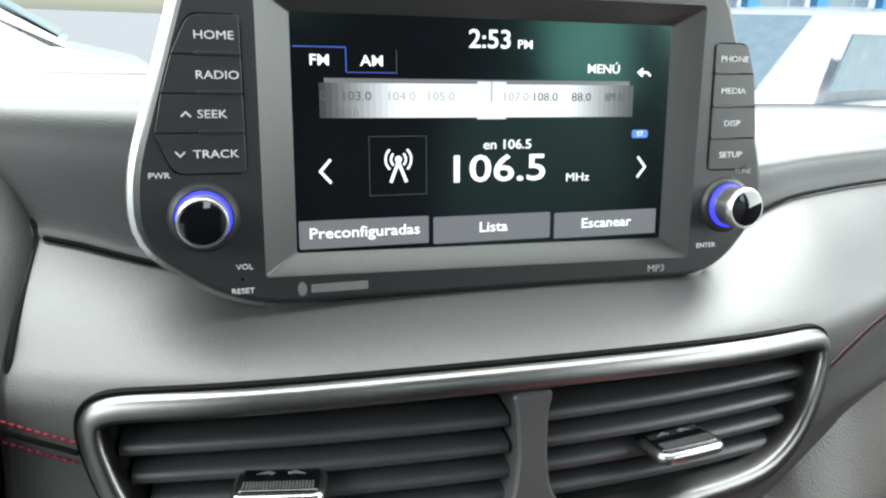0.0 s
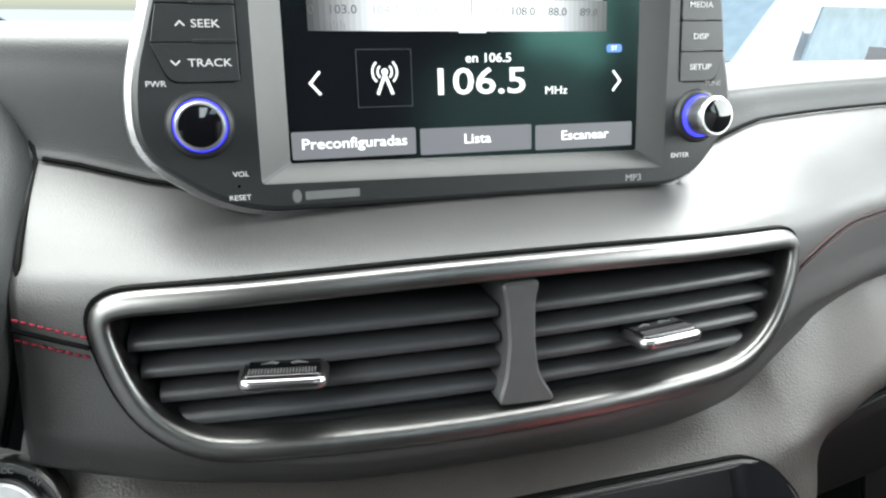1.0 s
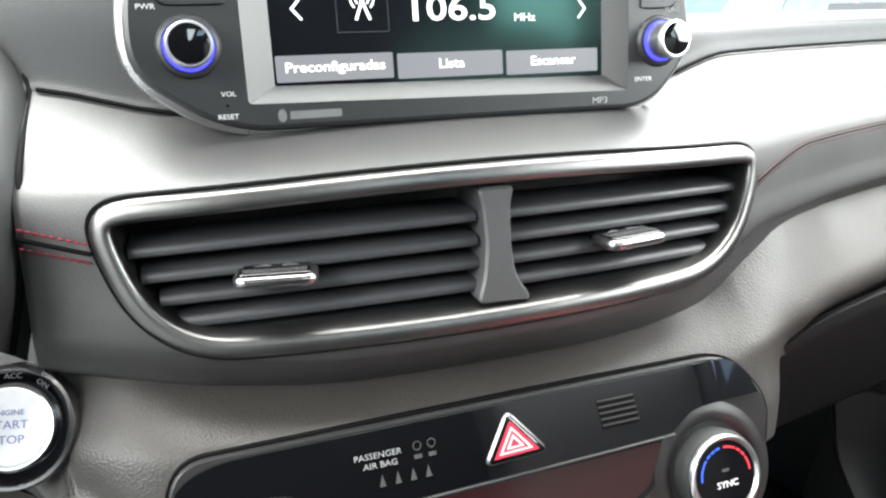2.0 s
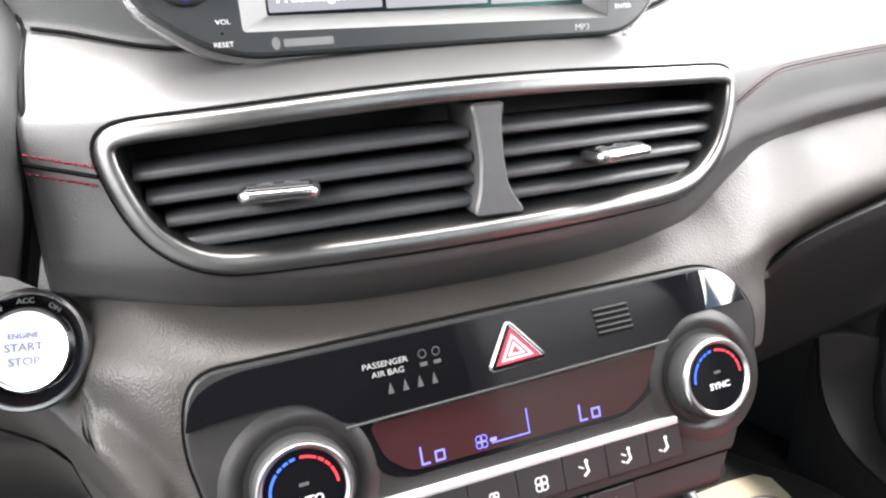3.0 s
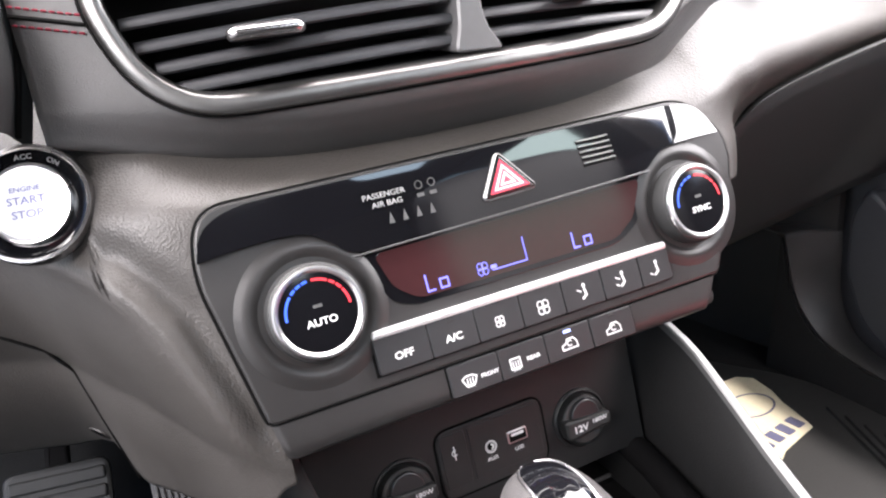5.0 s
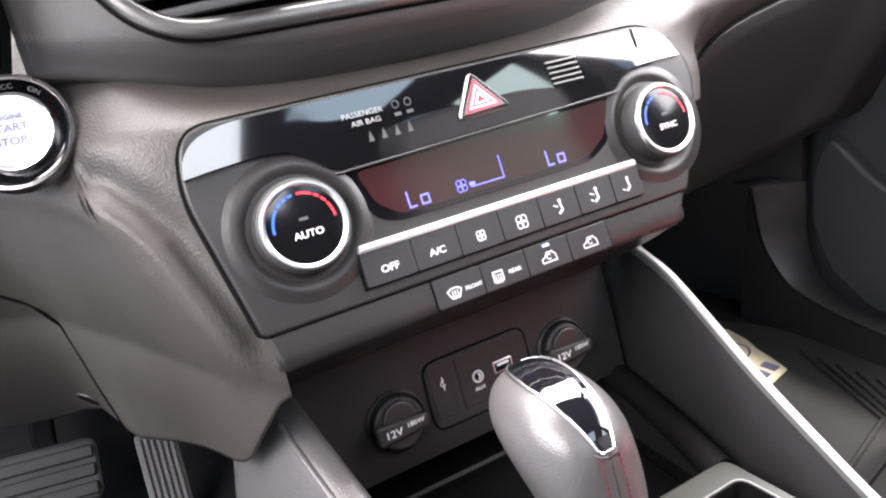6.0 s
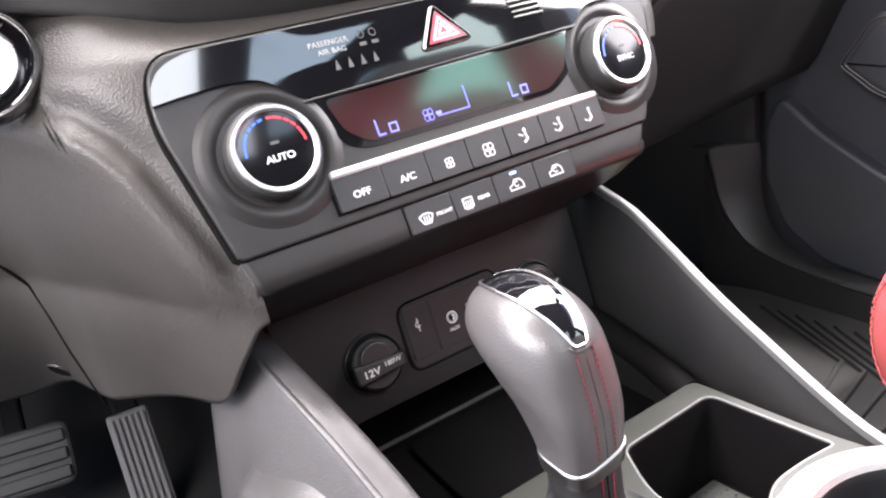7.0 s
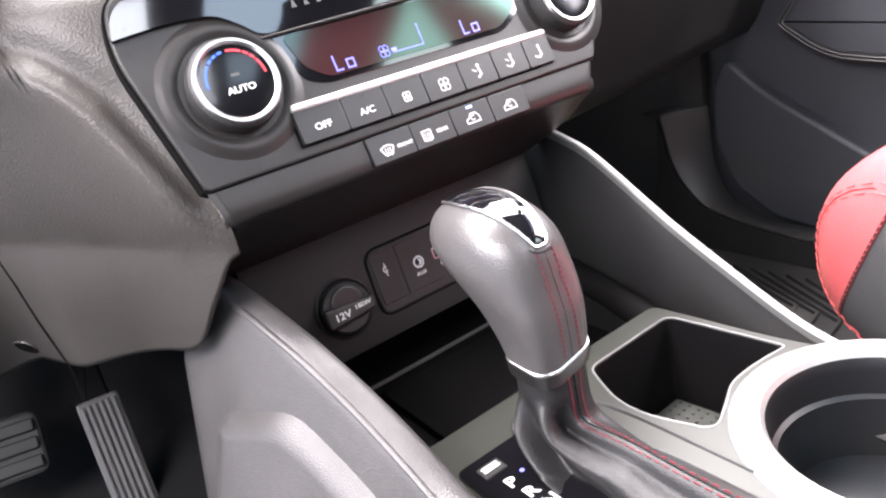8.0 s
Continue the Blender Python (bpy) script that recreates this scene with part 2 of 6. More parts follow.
def words(text, size, m, mat, parent, name="lettering", align="CENTER", shear=0.0, bold=0.0, label="", wide=1.12):
    c = bpy.data.curves.new(name, "FONT")
    c.body, c.size, c.align_x, c.align_y, c.extrude, c.shear, c.offset = text, size, align, "CENTER", 0.00012, shear, bold
    c.resolution_u = 3
    tmp = bpy.data.objects.new(name, c)
    me = bpy.data.meshes.new_from_object(tmp)
    bpy.data.objects.remove(tmp)
    me.transform(m @ Matrix.Diagonal((wide, 1, 1, 1)))
    bm = bmesh.new()
    bm.from_mesh(me)
    bpy.data.meshes.remove(me)
    return part(name, bm, mat, parent, label or "", smooth=False)


def smooth(a, b, x):
    t = min(1.0, max(0.0, (x - a) / (b - a)))
    return t * t * (3 - 2 * t)


def ramp(x, r=0.012):
    return r * math.log1p(math.exp(max(-40.0, min(40.0, x / r)))) if x < 40 * r else x


def spline(pts, x):
    """Smooth interpolation through (x, value...) rows."""
    if x <= pts[0][0]:
        return pts[0][1:]
    for a, b in zip(pts, pts[1:]):
        if x <= b[0]:
            t = (x - a[0]) / (b[0] - a[0])
            i = pts.index(a)
            pa, pb = pts[max(0, i - 1)], pts[min(len(pts) - 1, i + 2)]
            out = []
            for k in range(1, len(a)):
                ma = (b[k] - pa[k]) / max(1e-9, b[0] - pa[0]) * (b[0] - a[0])
                mb = (pb[k] - a[k]) / max(1e-9, pb[0] - a[0]) * (b[0] - a[0])
                out.append((2 * t ** 3 - 3 * t * t + 1) * a[k] + (t ** 3 - 2 * t * t + t) * ma + (-2 * t ** 3 + 3 * t * t) * b[k] + (t ** 3 - t * t) * mb)
            return out
    return pts[-1][1:]


def inside(p, poly):
    hit = False
    for i in range(len(poly)):
        a, b = poly[i - 1], poly[i]
        if (a.y > p[1]) != (b.y > p[1]) and p[0] < (b.x - a.x) * (p[1] - a.y) / (b.y - a.y) + a.x:
            hit = not hit
    return hit


def plane_frame(origin, lean, yaw=0.0):
    """Local x across, y up the leaning face, z out of it."""
    return pose(*origin, 90 - lean, 0, yaw)


# ---- dashboard shapes ----
CLIMATE_LEAN = math.degrees(math.atan(0.37))
COSC = math.cos(radians(CLIMATE_LEAN))
M_CLIM = plane_frame((0, 0.1609, 0.4848), CLIMATE_LEAN)
DISP_LEAN = math.degrees(math.atan(0.13))
M_DISP = plane_frame((0, 0.2557, 0.67), DISP_LEAN, 1.72)
VENT_CURVE = 1.02


def sweep_back(x):
    d = abs(x)
    k = VENT_CURVE if x > 0 else 0.93
    return k * d * d if d < 0.2 else k * 0.04 + 0.41 * (d - 0.2) / (1 + (d - 0.2) / 0.35)


def pad_y(x, z):
    return 0.2025 + (z - 0.62) * 0.235 + sweep_back(x)


def vent_point(x, z, d=0.0):
    return Vector((x, pad_y(x, z) - d, z))


VENT_OUT = resample(rounded([(-0.1555, 0.6475), (-0.1415, 0.604), (-0.1195, 0.5878), (0.0, 0.5885), (0.116, 0.5885), (0.1425, 0.604), (0.156, 0.632), (0.157, 0.647), (0.0, 0.6568)],
                            [0.014, 0.03, 0.03, 0.08, 0.03, 0.02, 0.015, 0.011, 0.1], 8), 260)


def relaxed(pts, n):
    for _ in range(n):
        pts = [(pts[i - 1] + pts[i] * 2 + pts[(i + 1) % len(pts)]) / 4 for i in range(len(pts))]
    return pts


VENT_OUT = relaxed(VENT_OUT, 14)


SHELF = [(-0.16, 0.55), (-0.14, 0.85), (-0.12, 1.75), (-0.1, 3.0), (-0.05, 4.2), (0.0, 4.2), (0.05, 2.5), (0.09, 1.1), (0.12, 1.1), (0.14, 0.72), (0.18, 0.42), (0.24, 0.72)]
TUCK = [(-0.18, -0.012), (-0.14, -0.0075), (-0.12, -0.003), (-0.1, 0.002), (-0.05, 0.0045), (0.0, 0.005), (0.03, 0.003), (0.06, -0.002), (0.09, -0.007), (0.12, -0.0085), (0.14, -0.0085), (0.18, -0.006), (0.24, 0.002)]


def crease_rise(x):
    """How far the crease under the padding climbs towards both ends."""
    return 0.026 * smooth(0.05, 0.2, -x) ** 1.3 + 0.004 * smooth(0.03, 0.09, x) + 0.0275 * smooth(0.075, 0.172, x) ** 1.6


FOLD = [(-0.19, 0.5525), (-0.1821, 0.5498), (-0.1734, 0.5462), (-0.1614, 0.5413), (-0.1511, 0.5308), (-0.1429, 0.5189), (-0.1376, 0.5041), (-0.131, 0.4864), (-0.1243, 0.4683), (-0.118, 0.452)]


def fold_relief(x, z):
    """The moulded fold that runs from the start button down beside the climate panel: a groove, then a rounded ridge."""
    if x > -0.115 or x < -0.24:
        return 0.0
    best, s = 9.0, 0.0
    for (ax, az_), (bx, bz) in zip(FOLD, FOLD[1:]):
        dx, dz = bx - ax, bz - az_
        t = min(1.0, max(0.0, ((x - ax) * dx + (z - az_) * dz) / (dx * dx + dz * dz)))
        ex, ez = x - ax - t * dx, z - az_ - t * dz
        d = math.hypot(ex, ez)
        if d < best:
            best, s = d, math.copysign(d, ex * dz - ez * dx)
    fade = smooth(0.21, 0.17, -x) * smooth(0.452, 0.475, z)
    return fade * (0.0054 * math.exp(-(s / (0.0085 if s < 0 else 0.006)) ** 2) - 0.003 * math.exp(-((s - 0.011) / 0.006) ** 2))


def lower_y(x, z):
    """The hard lower dash round the climate panel, as a depth over (x, z)."""
    soft = 0.003 + 0.027 * smooth(0.13, 0.19, -x)
    p = 0.1625 + 0.37 * (ramp(z - 0.46, soft) - 0.0248) + spline(SHELF, x)[0] * ramp(z - 0.558, 0.0016)
    high = smooth(0.53, 0.575, z)
    xl = 0.1275 + 0.49 * min(0.09, max(0.0, z - 0.45))
    left = 0.25 * ramp(-x - 0.125, 0.006) + (1 - high) * (1.55 * ramp(-x - xl, 0.003) - 1.4 * ramp(-x - 0.213, 0.012)) + high * 0.5 * ramp(-x - 0.145, 0.01)
    x0 = 0.1245 + 0.0255 * smooth(0.465, 0.535, z) + 0.004 * smooth(0.5, 0.54, z) + 22.0 * max(0.0, z - 0.535) ** 2
    soft_r = 0.004 + 0.011 * smooth(0.5, 0.57, z)
    steep = 3.0 - 1.3 * smooth(0.495, 0.55, z)
    low_r = steep * ramp(x - x0, soft_r) - (steep - 0.28) * ramp(x - x0 - 0.054 / steep - 0.006 * smooth(0.5, 0.57, z), soft_r * 1.15)
    top_r = 0.3 * ramp(x - 0.138, 0.01) - 0.15 * ramp(x - 0.3, 0.03)
    drop = 0.02 * smooth(0.145, 0.19, x)
    k = smooth(0.54 - drop, 0.592 - drop, z)
    under = (0.72 + 0.5 * smooth(0.185, 0.215, -x)) * ramp(0.445 - z, 0.018 + 0.028 * smooth(0.13, 0.19, -x)) * smooth(0.11, 0.16, abs(x))
    return p + left + low_r * (1 - k) + top_r * k + under + fold_relief(x, z)


def pad_profile(x, s):
    """The padded dash from under its lip (s = 0) over the front to the rear seam (s = 1)."""
    lift, c = crease_rise(x), spline(TUCK, x)[0]
    extra = 0.012 * smooth(0.11, 0.18, -x) + 0.015 * smooth(0.11, 0.2, x)
    soft_lip = smooth(0.15, 0.09, x)
    z1, z2 = 0.587 + lift * 0.7, 0.61 + lift * 0.35
    d1, d2 = (z1 - 0.645) * 0.235, (z2 - 0.645) * 0.235
    rows = [(0.0, c + 0.03, 0.5565 + lift), (0.07, c + 0.005, 0.5602 + lift), (0.13, c, 0.562 + lift), (0.19, c * 0.68 + d1 * 0.32 - 0.0008 * soft_lip, 0.5685 + lift * 0.96), (0.26, c * 0.3 + d1 * 0.7 - 0.0015 * soft_lip, 0.5775 + lift * 0.86), (0.33, d1 - 0.0003, z1),
            (0.42, d2, z2), (0.62, -0.0008, 0.642), (0.69, 0.0035, 0.6495), (0.77, 0.013, 0.6545 + extra * 0.1), (0.88, 0.033, 0.6605 + extra * 0.5), (1.0, 0.066, 0.669 + extra)]
    dy, z = spline(rows, s)
    return Vector((x, pad_y(x, 0.645) + dy, z))


# ---- dashboard ----
dash = thing("dashboard", (0, 0.3, 0.5), "dark grey soft vinyl dashboard with red double stitching", "dashboard")
hole_outline = inset(VENT_OUT, 0.004)


def pad_keep(i, j):
    p = pad_profile(-0.1755 + 0.875 * i, j)
    return not (0.15 < j < 0.75 and inside((p.x, p.z), hole_outline))


thicken(part("padded_fascia", sheet(300, 150, lambda i, j: pad_profile(-0.1755 + 0.875 * i, j), pad_keep), PAD, dash, angle=60), 0.003)


def top_profile(i, j):
    x = -0.65 + 1.4 * i
    e = pad_profile(max(-0.3, min(0.7, x)), 1.0)
    crest = 0.704 + 0.029 * smooth(-0.02, -0.14, x) if x < 0 else 0.704
    rows = [(0.0, e.y - 0.004, e.z - 0.006), (0.06, e.y + 0.001, e.z + 0.0015), (0.14, e.y + 0.005, e.z + 0.006), (0.35, e.y + 0.013, e.z + (crest - e.z) * 0.72),
            (0.5, e.y + 0.026, crest - 0.002), (0.7, e.y + 0.1, crest), (1.0, 0.86, crest - 0.03)]
    y, z = spline(rows, j)
    return Vector((x, y, z))


thicken(part("top_cover", sheet(160, 60, top_profile), TOPC, dash, angle=60), 0.003)


EDGE_L = [(-0.42, 0.318), (-0.25, 0.3205), (-0.2344, 0.3256), (-0.2018, 0.3475), (-0.1775, 0.365), (-0.1666, 0.3735), (-0.1519, 0.383), (-0.1414, 0.392), (-0.134, 0.4205), (-0.126, 0.441), (-0.1195, 0.446)]


def lower_edge(x):
    """Height of the panel's lower edge."""
    if x < -0.1195:
        return spline(EDGE_L, x)[0]
    return 0.464 + 0.05 * smooth(0.093, 0.133, x)


XS = [-0.42 + 0.01 * k for k in range(22)] + [-0.2 + 0.002 * k for k in range(40)] + [-0.1197, -0.1193] + [-0.115 + 0.008 * k for k in range(31)] + [0.133 + 0.0016 * k for k in range(62)] + [0.235 + 0.01 * k for k in range(48)]


def lower_point(i, j):
    x = XS[round(i * (len(XS) - 1))]
    lo = lower_edge(x)
    top = 0.57 + crease_rise(x) + 0.04 * smooth(-0.165, -0.175, x)
    z = lo + (top - lo) * (1 - (1 - j) ** 1.35)
    return Vector((x, lower_y(x, z), z))


thicken(part("lower_panel", sheet(len(XS) - 1, 90, lower_point), HARD, dash, angle=60), 0.003)


def stitch_row(fn, n, mat, parent, length=0.6, r=0.0005):
    """Short thread stitches one after another along a line."""
    for k in range(n):
        a, b = fn((k + 0.5 - length / 2) / n), fn((k + 0.5 + length / 2) / n)
        m = (a + b) / 2
        nrm = Vector((0, -1, 0.25)).normalized()
        part("stitch", tube([a, m + nrm * r * 0.8, b], r, 6), mat, parent)


def on_pad(x, z, d=0.0006):
    """The point of the padded front at (x, z)."""
    lo, hi = 0.15, 0.66
    for _ in range(30):
        mid = (lo + hi) / 2
        if pad_profile(x, mid).z < z:
            lo = mid
        else:
            hi = mid
    p = pad_profile(x, lo)
    return p + Vector((0, -d, 0.2 * d))


def seam_left(t, k):
    return on_pad(-0.1505 - 0.025 * t, 0.6287 + 0.0062 * t + 0.0034 * k)


def seam_right(t, k):
    x = 0.157 + 0.2 * t
    return on_pad(x, 0.6245 + 0.0145 * smooth(0.15, 0.215, x) ** 0.5 + 0.002 * t + 0.0018 * k)


for k in (-1, 1):
    stitch_row(lambda t: seam_left(t, k), 9, THREAD, dash)
    stitch_row(lambda t: seam_right(t, k), 70, THREADD, dash, 0.7, 0.0003)
part("seam_groove", tube([seam_left(t / 12, 0) for t in range(13)], 0.0009, 6), GAP, dash)
part("seam_groove", tube([seam_right(t / 40, 0) for t in range(41)], 0.0003, 6), GAP, dash)

part("top_seam", tube([pad_profile(-0.172 + 0.0135 * k, 1.0) + Vector((0, -0.0012, 0.0012)) for k in range(60)], 0.0011, 6), GAP, dash, "dark seam between pad and top")

# ---- instrument binnacle ----
binn = thing("instrument_binnacle", (-0.25, 0.28, 0.6), "dark grey instrument hood with black gauge ring", "instrument hood")
edge = [(-0.235, 0.385, 0.745), (-0.203, 0.345, 0.722), (-0.189, 0.325, 0.706), (-0.1825, 0.316, 0.6965), (-0.1765, 0.3035, 0.6815), (-0.1755, 0.285, 0.6725), (-0.1752, 0.265, 0.6645), (-0.1745, 0.247, 0.6555), (-0.1745, 0.2395, 0.646), (-0.176, 0.236, 0.632), (-0.1795, 0.2315, 0.612), (-0.186, 0.232, 0.59)]
hood = []
for k in range(45):
    q = k / 44 * (len(edge) - 1)
    c = spline([(i, *e) for i, e in enumerate(edge)], q)
    b = Vector(c)
    hood.append([b + Vector(o) for o in ((0.004, 0.006, -0.006), (-0.0002, 0.0015, -0.0005), (-0.002, -0.0015, 0.0025), (-0.007, -0.005, 0.006), (-0.02, -0.0105, 0.011), (-0.04, -0.014, 0.013), (-0.07, -0.016, 0.013))])
part("hood_flank", loft(hood, closed=False), TOPC, binn, angle=60)
part("hood_seam", tube([h[1] + Vector((0.0012, -0.0006, 0.0006)) for h in hood], 0.0012, 6), GAP, binn)
gm = pose(-0.252, 0.212, 0.622, 78, 0, -6)
part("gauge_ring", lathe([(0.066, -0.01), (0.066, 0.004), (0.0645, 0.006), (0.0625, 0.006), (0.061, 0.003), (0.060, -0.012)], gm, 72), GLOSS, binn, "black gloss gauge ring")
part("gauge_ring_edge", lathe([(0.0655, 0.0045), (0.065, 0.0066), (0.0642, 0.0066), (0.0638, 0.0045)], gm, 72), CHROME, binn)

def on_lower(x, z, d=0.0):
    return Vector((x, lower_y(x, z) - d, z))


part("panel_seam", tube([on_lower(*p, 0.0002) for p in ((-0.262, 0.487), (-0.235, 0.478), (-0.217, 0.463), (-0.2065, 0.445), (-0.2035, 0.42), (-0.2012, 0.39), (-0.197, 0.355), (-0.195, 0.342))], 0.0011, 6), GAP, dash)
def skin_frame(x, z):
    """A frame lying on the lower panel, z out of it."""
    dx, dz = (lower_y(x + 0.003, z) - lower_y(x - 0.003, z)) / 0.006, (lower_y(x, z + 0.003) - lower_y(x, z - 0.003)) / 0.006
    n = Vector((dx, -1, dz)).normalized()
    return Matrix.Translation(on_lower(x, z)) @ n.to_track_quat("Z", "Y").to_matrix().to_4x4()


part("screw_recess", lathe([(0.0096, -0.001), (0.0094, 0.0014), (0.009, 0.002), (0.0082, 0.002)], skin_frame(-0.2145, 0.357), 32, False), HARD, dash, "rim of the screw recess")
# flat disc, no real hole: the recess's shade is put into its colour
part("screw_hole_shade", lathe([(0.0084, 0.0017), (0.0002, 0.0018)], skin_frame(-0.2145, 0.357), 32), GAP, dash, "near-black disc for the shade in the screw recess")

# ---- infotainment unit ----
unit = thing("infotainment_unit", (0, 0.26, 0.66), "black touchscreen radio unit with silver side trim and lit blue knobs", "car radio")


def dz_(z):
    return (z - 0.67) / math.cos(radians(DISP_LEAN))


def dpts(pts):
    return [Vector((x, dz_(z))) for x, z in pts]


D_OUT = resample(rounded(dpts([(-0.097, 0.6655), (-0.131, 0.690), (-0.131, 0.715), (-0.107, 0.792), (0.107, 0.794), (0.133, 0.715), (0.135, 0.692), (0.112, 0.664)]), [0.03, 0.02, 0.02, 0.018, 0.018, 0.02, 0.015, 0.03], 8), 140)
D_REC = rounded(dpts([(-0.087, 0.6765), (0.0965, 0.673), (0.0985, 0.780), (-0.0865, 0.780)]), 0.002, 4)
D_GLS = rounded(dpts([(-0.0745, 0.6835), (0.087, 0.681), (0.0875, 0.7725), (-0.074, 0.7725)]), 0.001, 4)


def holed_plate(outer, inner, h, m):
    bm = bmesh.new()
    edges = []
    for lp in (outer, inner):
        vs = [bm.verts.new(m @ Vector((p.x, p.y, h))) for p in lp]
        edges += [bm.edges.new((vs[i], vs[(i + 1) % len(vs)])) for i in range(len(vs))]
    bmesh.ops.triangle_fill(bm, use_beauty=True, use_dissolve=False, edges=edges)
    return bm


def ring_loops(specs, m):
    return loft([[m @ Vector((p.x, p.y, h)) for p in o] for o, h in specs])


face_in = inset(D_OUT, 0.0025)
part("face", holed_plate(face_in, D_REC, 0.0, M_DISP), UNIT, unit, smooth=False)
shell = ring_loops([(face_in, 0.0), (inset(D_OUT, 0.001), -0.0008), (D_OUT, -0.0028), (inset(D_OUT, 0.001), -0.006), (inset(D_OUT, 0.006), -0.03)], M_DISP)
part("shell", shell, UNIT, unit)
part("back_cover", slab(inset(D_OUT, 0.006), -0.05, -0.0295, M_DISP, 0.004), UNIT, unit)
trim_o = inset(D_OUT, -0.0022)
part("side_trim", ring_loops([(inset(D_OUT, 0.0012), -0.0045), (trim_o, -0.0055), (inset(D_OUT, -0.003), -0.009), (inset(D_OUT, -0.0015), -0.015), (inset(D_OUT, 0.004), -0.022)], M_DISP), SILVER, unit, "satin silver side trim")
part("inner_bezel", ring_loops([(D_REC, 0.0), (inset(D_REC, 0.0008), -0.0006), (D_GLS, -0.0085)], M_DISP), BEVELP, unit, angle=20)
screen = part("screen", slab(inset(D_GLS, -0.001), -0.012, -0.0085, M_DISP), GLASS, unit, "lit radio screen tuned to 106.5", smooth=False)

SH = -0.0083


def scr(x, z, h=SH):
    return M_DISP @ pose(x, dz_(z), h)


def lit(name, pts, mat, h=SH, parent=None):
    return part(name, slab([Vector((x, dz_(z))) for x, z in pts], h - 0.0001, h, M_DISP), mat, parent or screen, smooth=False)


def box_(x0, z0, x1, z1):
    return [(x0, z0), (x1, z0), (x1, z1), (x0, z1)]


def frame_bars(x0, z0, x1, z1, w, mat, h=SH):
    lit("outline_bar", box_(x0, z0, x1, z0 + w), mat, h)
    lit("outline_bar", box_(x0, z1 - w, x1, z1), mat, h)
    lit("outline_bar", box_(x0, z0 + w, x0 + w, z1 - w), mat, h)
    lit("outline_bar", box_(x1 - w, z0 + w, x1, z1 - w), mat, h)


DIMBLUE = glow("blue_tab_light", (0.08, 0.16, 0.8), 0.8)
DIMGREY = glow("dim_line_light", (0.2, 0.22, 0.26), 0.35)
DARKTXT = glow("scale_number_light", (0.25, 0.25, 0.27), 0.35)
PALETXT = glow("faded_number_light", (0.6, 0.6, 0.62), 0.8)
STBLUE = glow("blue_badge_light", (0.1, 0.3, 0.95), 0.9)
words("2:53", 0.0100, scr(0.0045, 0.7645), WHITEG, screen, bold=0.0001, wide=1.08)
words("PM", 0.0048, scr(0.0195, 0.763), WHITEG, screen, bold=0.00004)
words("FM", 0.0056, scr(-0.0635, 0.7555), WHITEG, screen, bold=0.00008, wide=1.12)
words("AM", 0.0056, scr(-0.0435, 0.7555), WHITEG, screen, bold=0.00008, wide=1.12)
words("MENÚ", 0.0051, scr(0.0555, 0.754), WHITEG, screen, bold=0.00004, wide=1.1)
lit("tab_line", box_(-0.073, 0.7602, -0.0535, 0.7606), DIMBLUE)
lit("tab_line", box_(-0.0537, 0.7515, -0.0533, 0.7602), DIMBLUE)
lit("tab_line", box_(-0.0533, 0.7512, -0.034, 0.7515), DIMBLUE)
lit("tab_line", box_(-0.0341, 0.7515, -0.0338, 0.760), DIMGREY)
for k in range(56):
    x0 = -0.064 + k * 0.134 / 56
    f = min(1.0, 0.04 + min(k, 55 - k) / 13)
    lit("scale_segment", box_(x0, 0.7345, x0 + 0.134 / 56, 0.7475), glow("scale_light", (0.93, 0.93, 0.97), 0.04 + 1.05 * f ** 1.5), SH + 0.0001)
lit("scale_top_edge", box_(-0.062, 0.7475, 0.068, 0.7492), GREYG, SH)
lit("scale_marker", box_(-0.001, 0.7338, 0.0115, 0.7485), BAREG, SH + 0.0002)
lit("scale_needle", box_(0.0049, 0.7405, 0.0052, 0.7495), DARKTXT, SH + 0.0004)
for x, s in ((-0.0625, "0"), (-0.050, "103.0"), (-0.0325, "104.0"), (-0.0165, "105.0"), (0.0155, "107.0"), (0.0285, "108.0"), (0.0452, "88.0"), (0.061, "89.0")):
    words(s, 0.0048, scr(x, 0.7425, SH + 0.0004), PALETXT if s in ("104.0", "105.0", "107.0") else DARKTXT, screen, "scale_number")
for k in range(7):
    lit("scale_tick", box_(-0.058 + k * 0.0014, 0.735, -0.0578 + k * 0.0014, 0.7375 + 0.001 * (k % 2)), DARKTXT, SH + 0.0004)


def stroke(pts, w, mat, h=SH + 0.0002, name="icon", parent=None, mm=None):
    """A flat drawn line of width w."""
    mm = mm or (lambda x, z, hh: M_DISP @ Vector((x, dz_(z), hh)))
    pts = [Vector(p) for p in pts]
    ring = (pts[0] - pts[-1]).length < 1e-6
    if ring:
        pts = pts[:-1]
    n = len(pts)
    a, b = [], []
    for i, p in enumerate(pts):
        d0 = p - pts[i - 1] if (i or ring) else pts[1] - p
        d1 = pts[(i + 1) % n] - p if (i < n - 1 or ring) else p - pts[i - 1]
        d0, d1 = d0.normalized(), d1.normalized()
        k = Vector((-d0.y - d1.y, d0.x + d1.x))
        k = k.normalized() if k.length > 1e-4 else Vector((-d0.y, d0.x))
        q = k * (w / 2) / max(0.35, abs(k.dot(Vector((-d0.y, d0.x)))))
        a.append(mm(p.x + q.x, p.y + q.y, h))
        b.append(mm(p.x - q.x, p.y - q.y, h))
    return part(name, loft([a, b], closed=ring), mat, parent or screen, smooth=False)


def arc(cx, cz, r, a0, a1, n=12):
    return [(cx + r * math.cos(radians(a0 + (a1 - a0) * k / n)), cz + r * math.sin(radians(a0 + (a1 - a0) * k / n))) for k in range(n + 1)]


